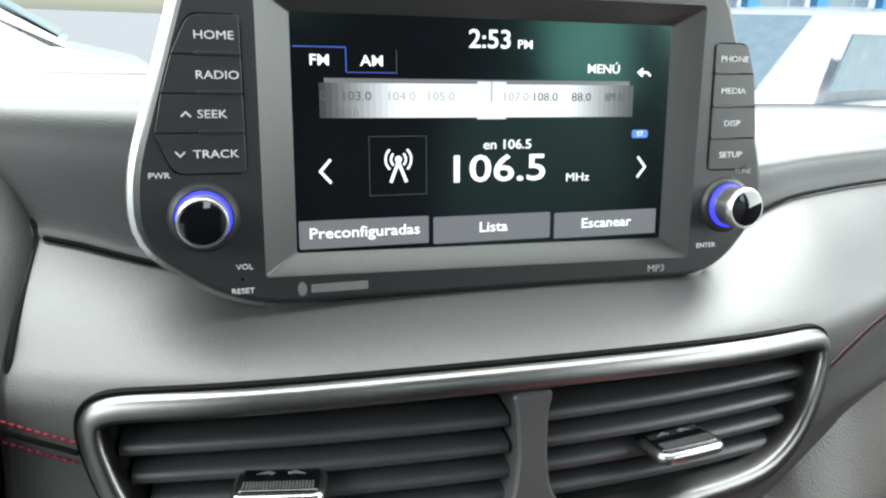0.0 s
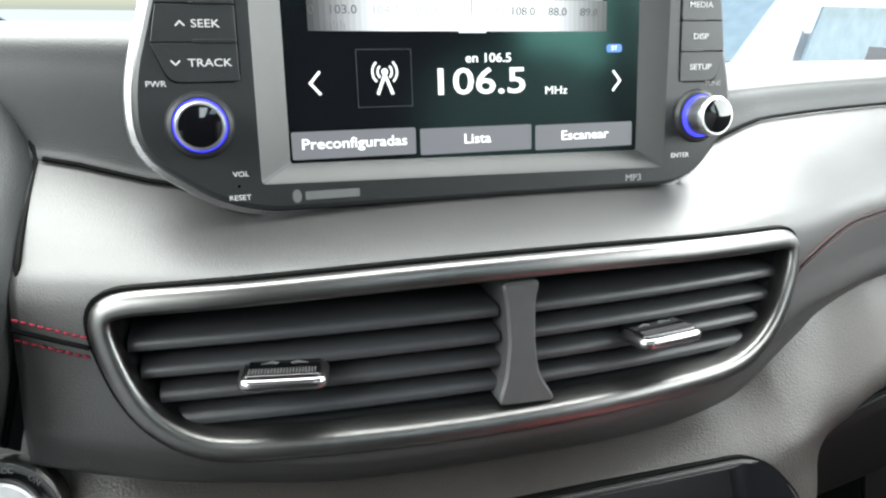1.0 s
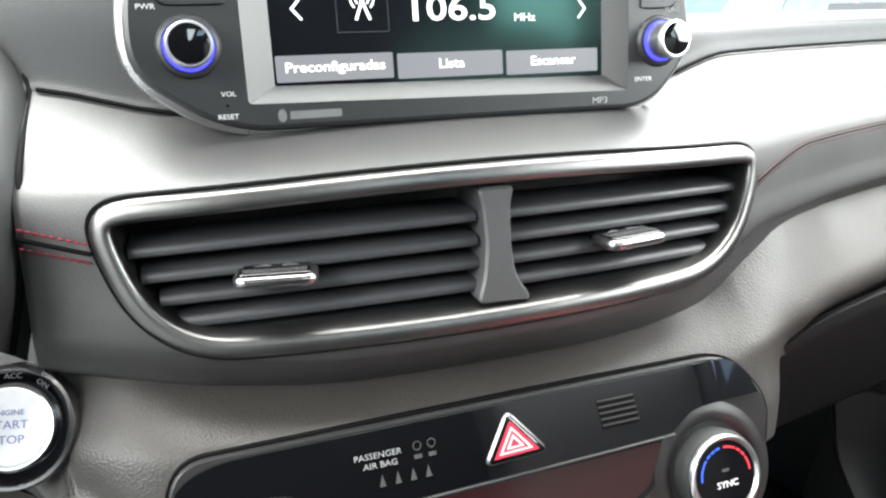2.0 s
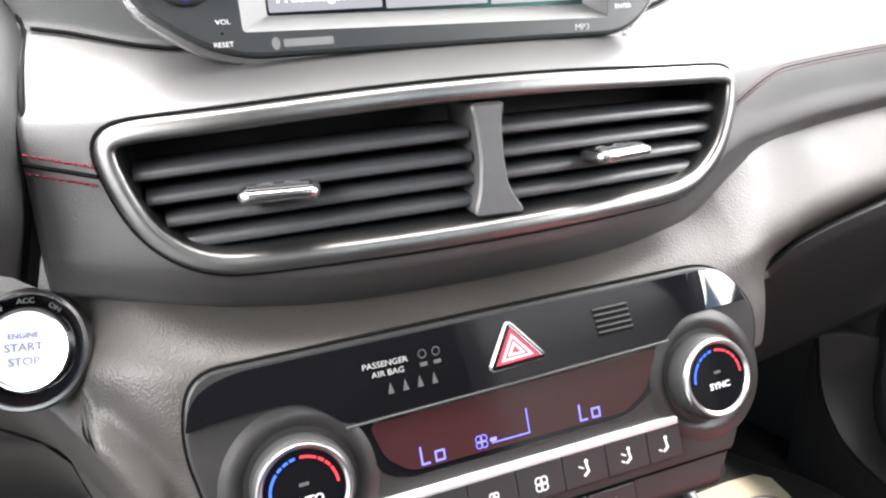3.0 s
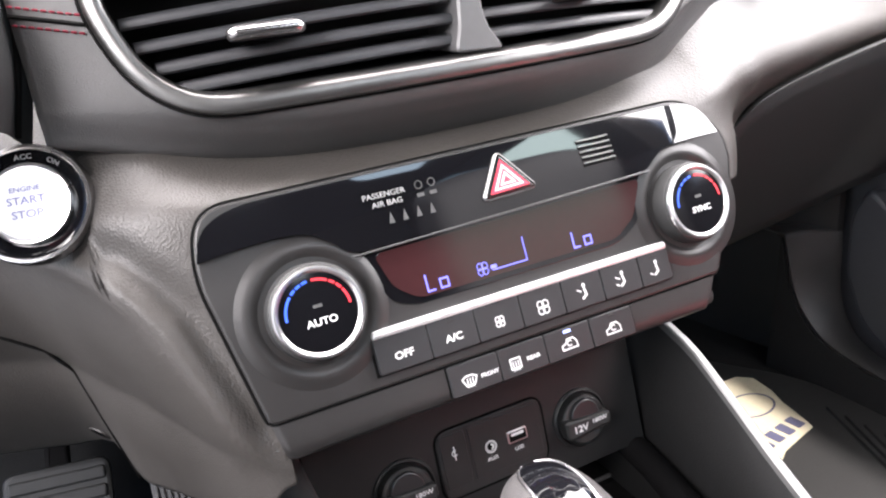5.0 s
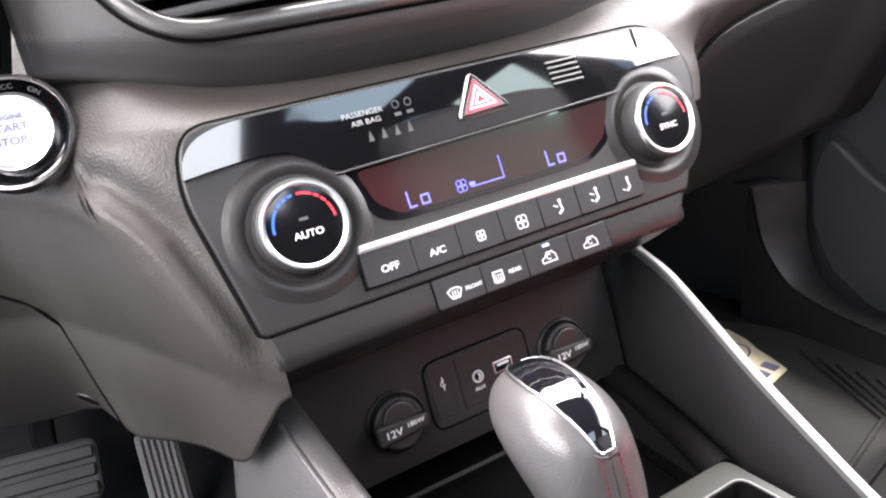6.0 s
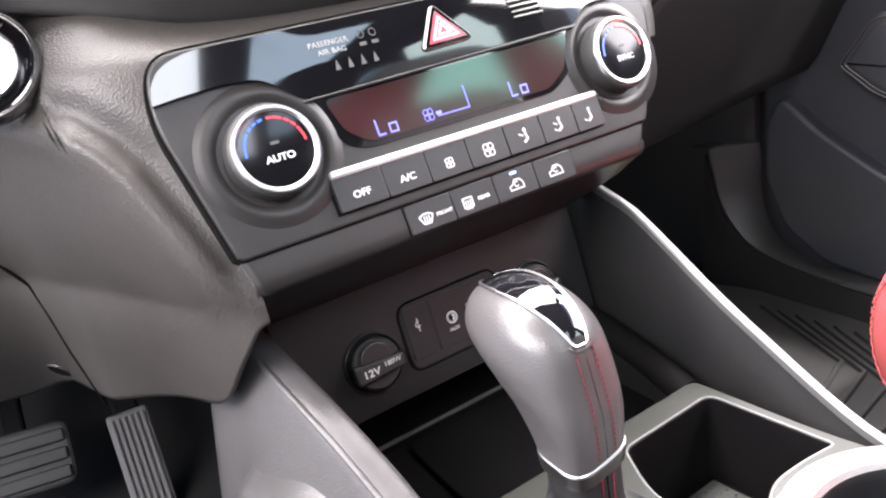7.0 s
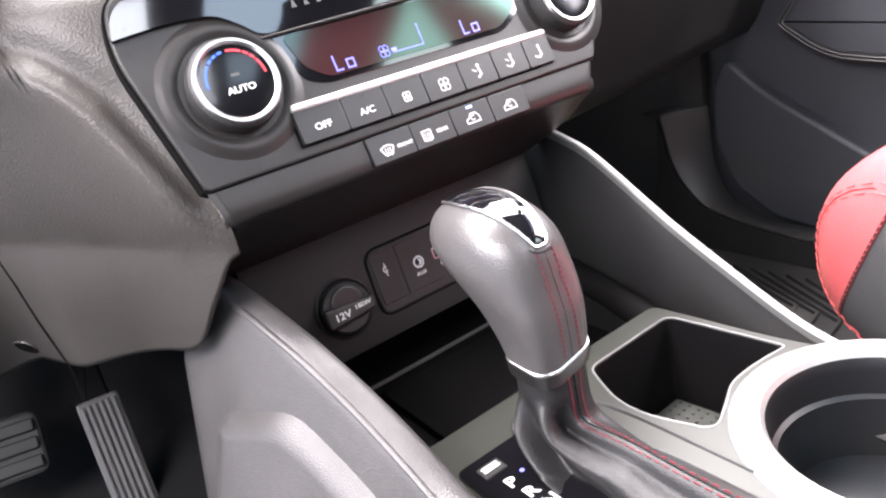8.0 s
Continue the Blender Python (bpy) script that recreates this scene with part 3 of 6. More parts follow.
stroke([(-0.0605, 0.719), (-0.0645, 0.7145), (-0.0605, 0.71)], 0.0011, WHITEG)
stroke([(0.0737, 0.7175), (0.0775, 0.713), (0.0737, 0.7085)], 0.0011, WHITEG)
frame_bars(-0.0455, 0.7045, -0.0222, 0.7275, 0.0002, DIMGREY)
stroke([(-0.037, 0.7095), (-0.0338, 0.7175), (-0.0306, 0.7095)], 0.0013, WHITEG)
stroke(arc(-0.0338, 0.7185, 0.0008, 0, 360), 0.0012, WHITEG)
for r in (0.003, 0.0052):
    stroke(arc(-0.0338, 0.7185, r, -48, 48), 0.0009, WHITEG)
    stroke(arc(-0.0338, 0.7185, r, 132, 228), 0.0009, WHITEG)
words("en 106.5", 0.0054, scr(0.0125, 0.7235), WHITEG, screen, bold=0.00005, wide=1.15)
words("106.5", 0.0155, scr(0.008, 0.7135), WHITEG, screen, bold=0.00016, wide=1.32)
words("MHz", 0.0049, scr(0.0448, 0.7093), WHITEG, screen, wide=1.2)
lit("badge", [(p.x, p.y) for p in rect(0.0703, 0.7255, 0.0783, 0.729, 0.0014)], STBLUE)
words("ST", 0.0028, scr(0.0743, 0.7272, SH + 0.0002), WHITEG, screen)
stroke([(0.078, 0.7515), (0.0765, 0.753), (0.0735, 0.753)], 0.001, WHITEG)
stroke([(0.0742, 0.7546), (0.0722, 0.753), (0.0742, 0.7514)], 0.001, WHITEG)
for x0, x1, z, s in ((-0.0735, -0.0215, 0.6905, "Preconfiguradas"), (-0.0195, 0.0325, 0.6898, "Lista"), (0.0345, 0.0845, 0.6892, "Escanear")):
    key = lit("soft_key", [(p.x, p.y) for p in rect(x0, z - 0.0058, x1, z + 0.0052, 0.0008)], GREYG)
    words(s, 0.006, scr((x0 + x1) / 2, z, SH + 0.0002), WHITEG, screen, bold=0.00006, wide=1.16)

# key columns
def side_keys(edges, inner_x, names, marks):
    for (za, xa), (zb, xb), s in zip(edges, edges[1:], names):
        o = rounded([(inner_x, dz_(za - 0.00015)), (xa, dz_(za - 0.00015)), (xb, dz_(zb + 0.00015)), (inner_x, dz_(zb + 0.00015))], [0.001, 0.004 if za > 0.76 else 0.0006, 0.004 if zb < 0.722 else 0.0006, 0.001], 4)
        key = part("key", slab(o, -0.001, 0.0007, M_DISP, 0.0003), UNIT, unit, angle=20)
        tx = -0.1005 - (0.769 - za) * 0.075 + (0.0015 if len(s) > 4 else 0) if inner_x < 0 else 0.1135 + (0.765 - za) * 0.03
        words(s, 0.004 if inner_x < 0 else 0.0036, M_DISP @ pose(tx, dz_((za + zb) / 2 - 0.0003), 0.0009), MARK, key, wide=1.2)
        if zb > 0.722:
            part("key_step", slab(rect(min(inner_x, inner_x + marks), dz_(zb - 0.0002), max(inner_x, inner_x + marks), dz_(zb + 0.0011), 0.0005), 0.0004, 0.0012, M_DISP, 0.0003), BUTTON, key)
    e = [(inner_x, edges[0][0])] + [(x, z) for z, x in edges] + [(inner_x, edges[-1][0])]
    o = resample(rounded([(x, dz_(z)) for x, z in e], 0.003, 4), 80)
    part("key_gap", slab(inset(o, -0.0004), -0.0006, 0.0002, M_DISP), GAP, unit, smooth=False)


side_keys([(0.7695, -0.1085), (0.756, -0.115), (0.743, -0.119), (0.7295, -0.122), (0.7155, -0.1165)], -0.0918, ("HOME", "RADIO", "SEEK", "TRACK"), -0.0155)
side_keys([(0.765, 0.1195), (0.7525, 0.124), (0.7385, 0.126), (0.725, 0.1275), (0.7115, 0.123)], 0.1038, ("PHONE", "MEDIA", "DISP", "SETUP"), 0.012)
stroke([(-0.1128, 0.7352), (-0.1112, 0.7368), (-0.1096, 0.7352)], 0.0005, MARK, 0.0013, "arrow_mark", unit)
stroke([(-0.1155, 0.7232), (-0.1139, 0.7216), (-0.1123, 0.7232)], 0.0005, MARK, 0.0013, "arrow_mark", unit)
for s, x, z, size, mm in (("PWR", -0.1215, 0.715, 0.003, MARK), ("VOL", -0.0945, 0.681, 0.0028, MARK), ("RESET", -0.0955, 0.672, 0.0028, MARK), ("TUNE", 0.1225, 0.7105, 0.0032, MARKG),
                          ("ENTER", 0.1057, 0.678, 0.003, MARK), ("MP3", 0.0805, 0.669, 0.0044, MARKG)):
    words(s, size, M_DISP @ pose(x, dz_(z), 0.0001), mm, unit)
part("maker_print", slab(rect(-0.0705, dz_(0.6695), -0.0485, dz_(0.6728), 0.0006), -0.0001, 0.0001, M_DISP), MARKD, unit, smooth=False)
part("reset_hole", slab(circle(-0.0955, dz_(0.6765), 0.0006, 10), -0.0002, 0.0001, M_DISP), GAP, unit)
part("bluetooth_mark", slab(circle(-0.0738, dz_(0.6712), 0.0018, 20, 0.0027), -0.0001, 0.0001, M_DISP), MARKD, unit)
for x, z in ((-0.1075, 0.7015), (0.1145, 0.6975)):
    m = M_DISP @ pose(x, dz_(z) - 0.0016, 0) @ Matrix.Diagonal((0.8, 0.8, 0.92, 1))
    part("knob_collar", lathe([(0.016, -0.001), (0.0155, 0.0006), (0.0145, 0.002), (0.0128, 0.0026), (0.0122, 0.0022)], m), UNIT, unit)
    part("light_ring", lathe([(0.0122, 0.0005), (0.0122, 0.0028), (0.0118, 0.0036), (0.0108, 0.0037)], m), BLUEG, unit, "glowing blue ring")
    knob = part("knob", lathe([(0.0109, 0.001), (0.0112, 0.012), (0.011, 0.0146), (0.0102, 0.0156), (0.0094, 0.0156)], m), SILVER, unit, "silver rimmed rotary knob")
    part("knob_cap", lathe([(0.0096, 0.0148), (0.0094, 0.0158), (0.006, 0.0166), (0.0005, 0.0169)], m), GLOSS, knob, "glossy black cap")

# ---- air vents ----
vent = thing("air_vent", (0, 0.22, 0.59), "twin centre air vent with dark chrome surround and black slats", "air vent")


def vloop(o, d):
    return [vent_point(p.x, p.y, d) for p in o]


SURROUND = tuple((d * 0.86, h) for d, h in ((0.0, -0.004), (0.0002, 0.0018), (0.0007, 0.0033), (0.0016, 0.0042), (0.003, 0.0047), (0.005, 0.005), (0.007, 0.0049), (0.0084, 0.0044), (0.0093, 0.0034), (0.0098, 0.002), (0.0101, -0.001), (0.0103, -0.006)))
part("surround", loft([vloop(relaxed(inset(VENT_OUT, d), 5), h) for d, h in SURROUND]), CHROME, vent, "dark satin chrome surround", angle=85)
V_IN = inset(VENT_OUT, 0.0086)
part("surround_gap", loft([vloop(inset(VENT_OUT, d), h) for d, h in ((-0.0011, -0.002), (-0.001, 0.0007), (0.0004, 0.0007), (0.0006, -0.002))]), GAP, vent)
part("duct", loft([vloop(V_IN, -0.002), vloop(V_IN, -0.045)], cap1=True), UNIT, vent)


def vent_span(z, side):
    """How far a slat at height z reaches from the divider to the surround."""
    z = max(z, 0.6002)
    xs = [p.x for i, p in enumerate(V_IN) for q in (V_IN[i - 1],) if (p.y - z) * (q.y - z) <= 0 and p.x * side > 0]
    return max(abs(x) for x in xs) - 0.0005


def slat(z, side, parent):
    far = max(0.126, vent_span(z - 0.005, side))
    near = 0.006 if side > 0 else 0.004
    loops = []
    for k in range(29):
        x = side * (near + (far - near) * k / 28)
        sag = -0.26 * x * x
        c = vent_point(x, z + sag, -0.004)
        lp = []
        for u, h in ((0.0, -0.0008), (0.0, 0.0008), (0.0006, 0.0019), (0.0018, 0.0026), (0.0036, 0.0028), (0.014, 0.0022), (0.027, 0.0012), (0.027, -0.0008), (0.014, -0.0016), (0.0036, -0.002), (0.0014, -0.0019), (0.0005, -0.0015)):
            lp.append(c + Vector((0, u, h + 0.05 * u)))
        loops.append(lp)
    return part("slat", loft(loops, cap0=True, cap1=True), SLAT, parent)


for side in (-1, 1):
    for z in (0.6312, 0.6214, 0.6123, 0.6033):
        slat(z, side, vent)
div = rounded([(-0.0045, 0.6445), (0.012, 0.6445), (0.0095, 0.638), (0.0085, 0.622), (0.0095, 0.609), (0.0165, 0.5975), (-0.0085, 0.5985), (-0.0045, 0.609), (-0.0025, 0.622), (-0.003, 0.638)], 0.004, 4)
div = [Vector(p[:2]) for p in div]
part("divider", loft([[vent_point(p.x, p.y, -0.03) for p in div], [vent_point(p.x, p.y, 0.0012) for p in div], [vent_point(p.x, p.y, 0.0022) for p in inset(div, 0.001)]], cap0=True, cap1=True), DIVIDER, vent, "matt grey divider")
for x, z in ((-0.0855, 0.6225), (0.0655, 0.6205)):
    base = vent_point(x, z, 0)
    yaw = math.degrees(math.atan(2 * VENT_CURVE * x))
    m = Matrix.Translation(base) @ pose(0, 0, 0, 0, 0, yaw)
    o = rounded([(-0.0134, -0.0094), (0.0134, -0.0094), (0.0128, 0.0085), (-0.0128, 0.0085)], [0.002, 0.002, 0.001, 0.001])
    m = m @ pose(0, 0, -0.0012, -4, 0, 0)
    tab = part("slider", slab(o, -0.0042, -0.0004, m, 0.0008, 3), GLOSS, vent, "smoked black sliding tab")
    u = rounded([(-0.0137, 0.002), (-0.0135, -0.0106), (0.0135, -0.0106), (0.0137, 0.002)], [0.0001, 0.003, 0.003, 0.0001], 5)
    part("lip", tube([m @ Vector((p.x, p.y, -0.0033)) for p in u], 0.0021, 12, flat=1.15), LIPM, tab, "bright chrome lip")
    part("lip_underside", slab(rounded([(-0.0136, -0.0098), (0.0136, -0.0098), (0.0128, 0.006), (-0.0128, 0.006)], 0.001), -0.0058, -0.004, m, 0.0006), RUBBER, tab)
    for k in range(22):
        part("rib", slab(rect(-0.0118 + k * 0.00108, -0.0088, -0.0112 + k * 0.00108, -0.0046, 0.0001, 1), -0.0006, 0.0003, m), DIVIDER, tab, smooth=False)
    for q in (-1, 1):
        part("arrow_mark", slab([(q * 0.0085, 0.0005), (q * 0.0045, 0.0028), (q * 0.002, 0.0014), (q * 0.003, 0.0002), (q * 0.0045, 0.0008)], -0.0004, -0.0002, m), MARKD, tab, smooth=False)


# ---- start button ----
SB = Vector((-0.1868, 0.2205, 0.566))
start = thing("start_button", SB, "round white engine start button in black chrome ring", "button")
m = Matrix.Translation(SB) @ pose(0, 0, 0, 64, 0, -14) @ Matrix.Scale(1.03, 4)
part("surround", lathe([(0.0225, -0.006), (0.0225, 0.001), (0.0215, 0.0022), (0.0205, 0.0018), (0.0195, 0.0012), (0.0158, 0.0005), (0.0156, -0.002)], m), GLOSS, start)
part("outer_ring", lathe([(0.0232, -0.004), (0.0232, 0.0012), (0.0226, 0.0026), (0.0214, 0.0028), (0.0206, 0.0016), (0.0206, -0.002)], m), LIPM, start)
part("rim", lathe([(0.0157, -0.002), (0.0157, 0.0018), (0.0152, 0.0026), (0.0146, 0.0026), (0.0142, 0.001)], m), SILVER, start)
cap = part("push_cap", lathe([(0.0145, -0.001), (0.0145, 0.0022), (0.0135, 0.0032), (0.008, 0.0036), (0.0003, 0.0037)], m), WHITEP, start, "white push button")
for s, v, size in (("ENGINE", 0.0052, 0.0028), ("START", 0.0008, 0.0042), ("STOP", -0.0045, 0.0042)):
    words(s, size, m @ pose(0, v, 0.0037), BLUEINK, cap)
for s, a in (("OFF", 125), ("ACC", 90), ("ON", 55)):
    words(s, 0.0028, m @ pose(0.0182 * math.cos(radians(a)), 0.0182 * math.sin(radians(a)), 0.0011, 0, 0, a - 90), MARKG, start)

# ---- climate panel ----
clim = thing("climate_panel", (0, 0.17, 0.46), "black climate control panel with two chrome dials and red display", "climate control")


def cz(z):
    return (z - 0.4848) / COSC


def cpts(pts):
    return [(x, cz(z)) for x, z in pts]


C_OUT = resample(rounded(cpts([(-0.1244, 0.4745), (-0.1368, 0.5345), (-0.131, 0.5575), (0.114, 0.559), (0.134, 0.535), (0.1285, 0.514), (0.1068, 0.4745)]), [0.002, 0.02, 0.022, 0.018, 0.014, 0.02, 0.002], 8), 220)
part("body", slab(C_OUT, -0.02, 0.0018, M_CLIM, 0.0012), FACE, clim)
part("edge_gap", slab(inset(C_OUT, -0.0011), -0.02, 0.0004, M_CLIM), GAP, clim, smooth=False)


def cslab(name, pts, lo, hi, mat, bevel=0.0, parent=None, label="", r=0.0, seg=4):
    o = rounded(cpts(pts), r, seg) if r else [Vector(p) for p in cpts(pts)]
    return part(name, slab(o, lo, hi, M_CLIM, bevel), mat, parent or clim, label, smooth=bevel > 0)


g_o = rounded(cpts([(-0.0765, 0.529), (-0.0715, 0.518), (-0.063, 0.5045), (-0.053, 0.5015), (0.052, 0.5015), (0.066, 0.5085), (0.0745, 0.522), (0.0795, 0.5305)]), [0.002, 0.006, 0.006, 0.004, 0.006, 0.006, 0.006, 0.002], 5)
part("display_glass", slab(g_o, -0.001, 0.0022, M_CLIM, 0.0003), GLOSS, clim, "flat black glass round the display")
LENS_LOW = [(-0.1348, 0.5385), (-0.12, 0.5398), (-0.105, 0.5404), (-0.092, 0.5392), (-0.083, 0.534), (-0.0765, 0.5288), (-0.07, 0.5276), (0.0, 0.5289), (0.07, 0.5303), (0.0775, 0.5308), (0.083, 0.5345), (0.0895, 0.538), (0.1, 0.5392), (0.1268, 0.5396)]
LENS_TOP = [(-0.1348, 0.5388), (-0.1328, 0.5455), (-0.1275, 0.5512), (-0.119, 0.5545), (-0.108, 0.5558), (0.0, 0.5567), (0.1, 0.5572), (0.111, 0.5565), (0.1175, 0.5535), (0.1228, 0.548), (0.1268, 0.5399)]


def lens(i, j):
    """The bowed gloss trim: a flat lower facet and an upper one that rolls back."""
    x = -0.1347 + 0.2614 * i
    lo, hi = spline(LENS_LOW, x)[0], spline(LENS_TOP, x)[0]
    q = j * 1.04 - 0.02
    z = lo + (hi - lo) * min(1.0, max(0.0, q))
    v = (z - 0.5285) / 0.0285
    end, bow = smooth(0.095, 0.104, x), smooth(-0.088, -0.06, x)
    h = 0.0042 + (0.001 * v - 0.0024 * max(0.0, v - 0.36) ** 2) * bow * (1 - end) - 0.0005 * max(0.0, 0.36 - v) - 1.6 * max(0.0, x - 0.1) ** 2 + 0.004 * (0.4 - v) * end
    return M_CLIM @ Vector((x, cz(z), h if 0 <= q <= 1 else 0.0006))


part("gloss_trim", sheet(150, 40, lens), GLOSS, clim, "piano black trim", angle=60)
lcd = cslab("display", [(-0.067, 0.5255), (-0.062, 0.511), (-0.052, 0.504), (0.051, 0.504), (0.0635, 0.511), (0.0725, 0.5275)], 0.001, 0.0026, LCD, 0.0, None, "dark red climate display", 0.004)
cslab("display_edge", [(-0.076, 0.5262), (0.0785, 0.5292), (0.0785, 0.5302), (-0.076, 0.5270)], 0.001, 0.0046, DIVIDER, 0.0004)
CM = lambda x, z, h: M_CLIM @ Vector((x, cz(z), h))


def cw(s, x, z, size, h, mat, parent=None, bold=0.0, rz=0.0, shear=0.0):
    return words(s, size, M_CLIM @ pose(x, cz(z), h, 0, 0, rz), mat, parent or clim, bold=bold, shear=shear)


def segs(x, z, s, w, hgt, mat, parent):
    """Seven-segment figures for the climate display."""
    t = 0.00075
    if s == "L":
        stroke([(x, z + hgt), (x, z), (x + w, z)], t, mat, 0.0028, "digit", parent, CM)
    else:
        stroke([(x, z), (x + w, z), (x + w, z + hgt / 2), (x, z + hgt / 2), (x, z)], t, mat, 0.0028, "digit", parent, CM)


for x in (-0.0475, 0.0275):
    segs(x, 0.5045 + 0.001, "L", 0.0035, 0.0068, VIOLETG, lcd)
    segs(x + 0.0062, 0.5045 + 0.001, "o", 0.0037, 0.0072, VIOLETG, lcd)


def fan(x, z, r, h, mat, parent, w=0.00035):
    for a in (45, 135, 225, 315):
        stroke(arc(x + r * 0.62 * math.cos(radians(a)), z + r * 0.62 * math.sin(radians(a)), r * 0.55, 0, 360, 10), w, mat, h, "icon", parent, CM)


fan(-0.0205, 0.508, 0.0026, 0.0028, VIOLETG, lcd)
stroke([(-0.016, 0.5065), (0.002, 0.5065), (0.002, 0.5165)], 0.0005, VIOLETG, 0.0028, "bar", lcd, CM)
cslab("level_bar", [(-0.0165, 0.507), (-0.0135, 0.507), (-0.0135, 0.5085), (-0.0165, 0.5085)], 0.0027, 0.0028, VIOLETG, 0.0, lcd)
cw("PASSENGER", -0.0565, 0.5472, 0.0033, 0.0048, MARKG, None, 0.0)
cw("AIR BAG", -0.0558, 0.5436, 0.0033, 0.0048, MARKG, None, 0.0)
for k in range(4):
    cslab("dim_mark", [(-0.057 + 0.0063 * k, 0.5355), (-0.0545 + 0.0063 * k, 0.5355), (-0.0557 + 0.0063 * k, 0.540)], 0.003, 0.0048, DIMP)
sensor = M_CLIM @ pose(-0.1285, cz(0.5418), 0.0034)
part("sun_sensor", lathe([(0.0026, -0.001), (0.0025, 0.0004), (0.0016, 0.0007), (0.0003, 0.0008)], sensor, 20), GAP, clim)
for q in (-0.0405, -0.0345):
    stroke(arc(q, 0.5478, 0.0016, 0, 360, 12), 0.0004, DIMP, 0.0048, "dim_icon", clim, CM)
    cslab("dim_mark", [(q - 0.0016, 0.543), (q + 0.0016, 0.543), (q + 0.0016, 0.5445), (q - 0.0016, 0.5445)], 0.003, 0.0048, DIMP)
hz = cpts([(-0.0128, 0.5348), (0.0148, 0.5358), (-0.0012, 0.5535)])
hz_o = [Vector(p[:2]) for p in rounded(hz, 0.003, 4)]
hb = part("hazard_button", slab(hz_o, 0.0, 0.0063, M_CLIM, 0.0012), GLOSS, clim, "red hazard warning button")
part("hazard_rim", ring_loops([(inset(hz_o, -0.0006), 0.002), (inset(hz_o, -0.0008), 0.0054), (inset(hz_o, 0.0002), 0.0065)], M_CLIM), CHROME, hb)
ctr = sum((Vector(p) for p in hz), Vector((0, 0))) / 3


def tri_(f, h, mat, name):
    o = [ctr + (Vector(p) - ctr) * f for p in hz]
    return part(name, slab(o, h - 0.0001, h, M_CLIM), mat, hb, smooth=False)


tri_(0.74, 0.0065, REDH, "red_triangle")
for f in (0.56, 0.3):
    o1, o2 = [ctr + (Vector(p) - ctr) * f for p in hz], [ctr + (Vector(p) - ctr) * (f - 0.13) for p in hz]
    part("white_triangle", ring_loops([(o1, 0.0066), (o2, 0.0066)], M_CLIM), MARK, hb, smooth=False)
for k in range(5):
    z0 = 0.5385 + k * 0.0025
    sh = 0.0425 - 0.0004 * k
    cslab("grille_slot", [(sh, z0), (sh + 0.018, z0), (sh + 0.0178, z0 + 0.0012), (sh - 0.0002, z0 + 0.0012)], 0.002, 0.0049, GAP, 0.0)
    cslab("grille_bar", [(sh, z0 + 0.0013), (sh + 0.018, z0 + 0.0013), (sh + 0.018, z0 + 0.0019), (sh, z0 + 0.0019)], 0.002, 0.0054, CHROME, 0.0)
for x, s in ((-0.0965, "AUTO"), (0.0965, "SYNC")):
    m = M_CLIM @ pose(x, cz(0.5105), 0) @ Matrix.Scale(0.955, 4)
    part("dial_housing", lathe([(0.0345, 0.0014), (0.0325, 0.002), (0.0305, 0.0028), (0.0288, 0.0034), (0.0272, 0.0036), (0.0256, 0.0033), (0.0242, 0.0025), (0.0228, 0.0016), (0.0212, 0.0012)], m, 64), FACE, clim)
    dial = part("dial", lathe([(0.0208, 0.001), (0.0208, 0.009), (0.0202, 0.0106), (0.0192, 0.0112), (0.019, 0.0108)], m, 64), RUBBER, clim, "temperature dial with chrome ring")
    part("dial_ring", lathe([(0.0193, 0.010), (0.0192, 0.0128), (0.0185, 0.0138), (0.0176, 0.0138), (0.0165, 0.0126), (0.0163, 0.011)], m, 64), SILVER, dial, "bright satin chrome ring")
    part("dial_cap", lathe([(0.0165, 0.011), (0.0163, 0.0122), (0.012, 0.0126), (0.0003, 0.0127)], m, 64), DIALCAP, dial, "glossy black cap")
    DM = lambda px, pz, hh, m=m: m @ Vector((px, pz, hh))
    for a0, a1, mm in ((182, 138, BLUEA), (134, 124, BLUEA), (121, 111, BLUEA), (108, 98, BLUEA), (90, 62, REDA), (59, 48, REDA), (45, 34, REDA), (31, 2, REDA)):
        stroke(arc(0, 0, 0.0135, a0, a1, 8), 0.0011, mm, 0.0129, "scale_arc", dial, DM)
    words(s, 0.0042, m @ pose(0.0004, -0.004, 0.0128), MARK, dial, bold=0.00006)
    part("indicator", slab(rect(-0.002, 0.002, 0.002, 0.0034, 0.0004), 0.0127, 0.0128, m), DIMP, dial)
cslab("button_strip", [(-0.0775, 0.4935), (0.0765, 0.4935), (0.0765, 0.4968), (-0.0765, 0.4968)], 0.001, 0.0052, STRIPM, 0.0011, None, "bright satin strip", 0.0014)
cslab("button_gap", [(-0.0785, 0.4788), (0.0765, 0.4788), (0.0785, 0.4945), (-0.0785, 0.4945)], 0.001, 0.0022, GAP)
XB = (-0.0775, -0.0535, -0.031, -0.0085, 0.014, 0.036, 0.058, 0.0765)
marks = ("OFF", "A/C", "fan_small", "fan_large", "face", "mid", "foot")


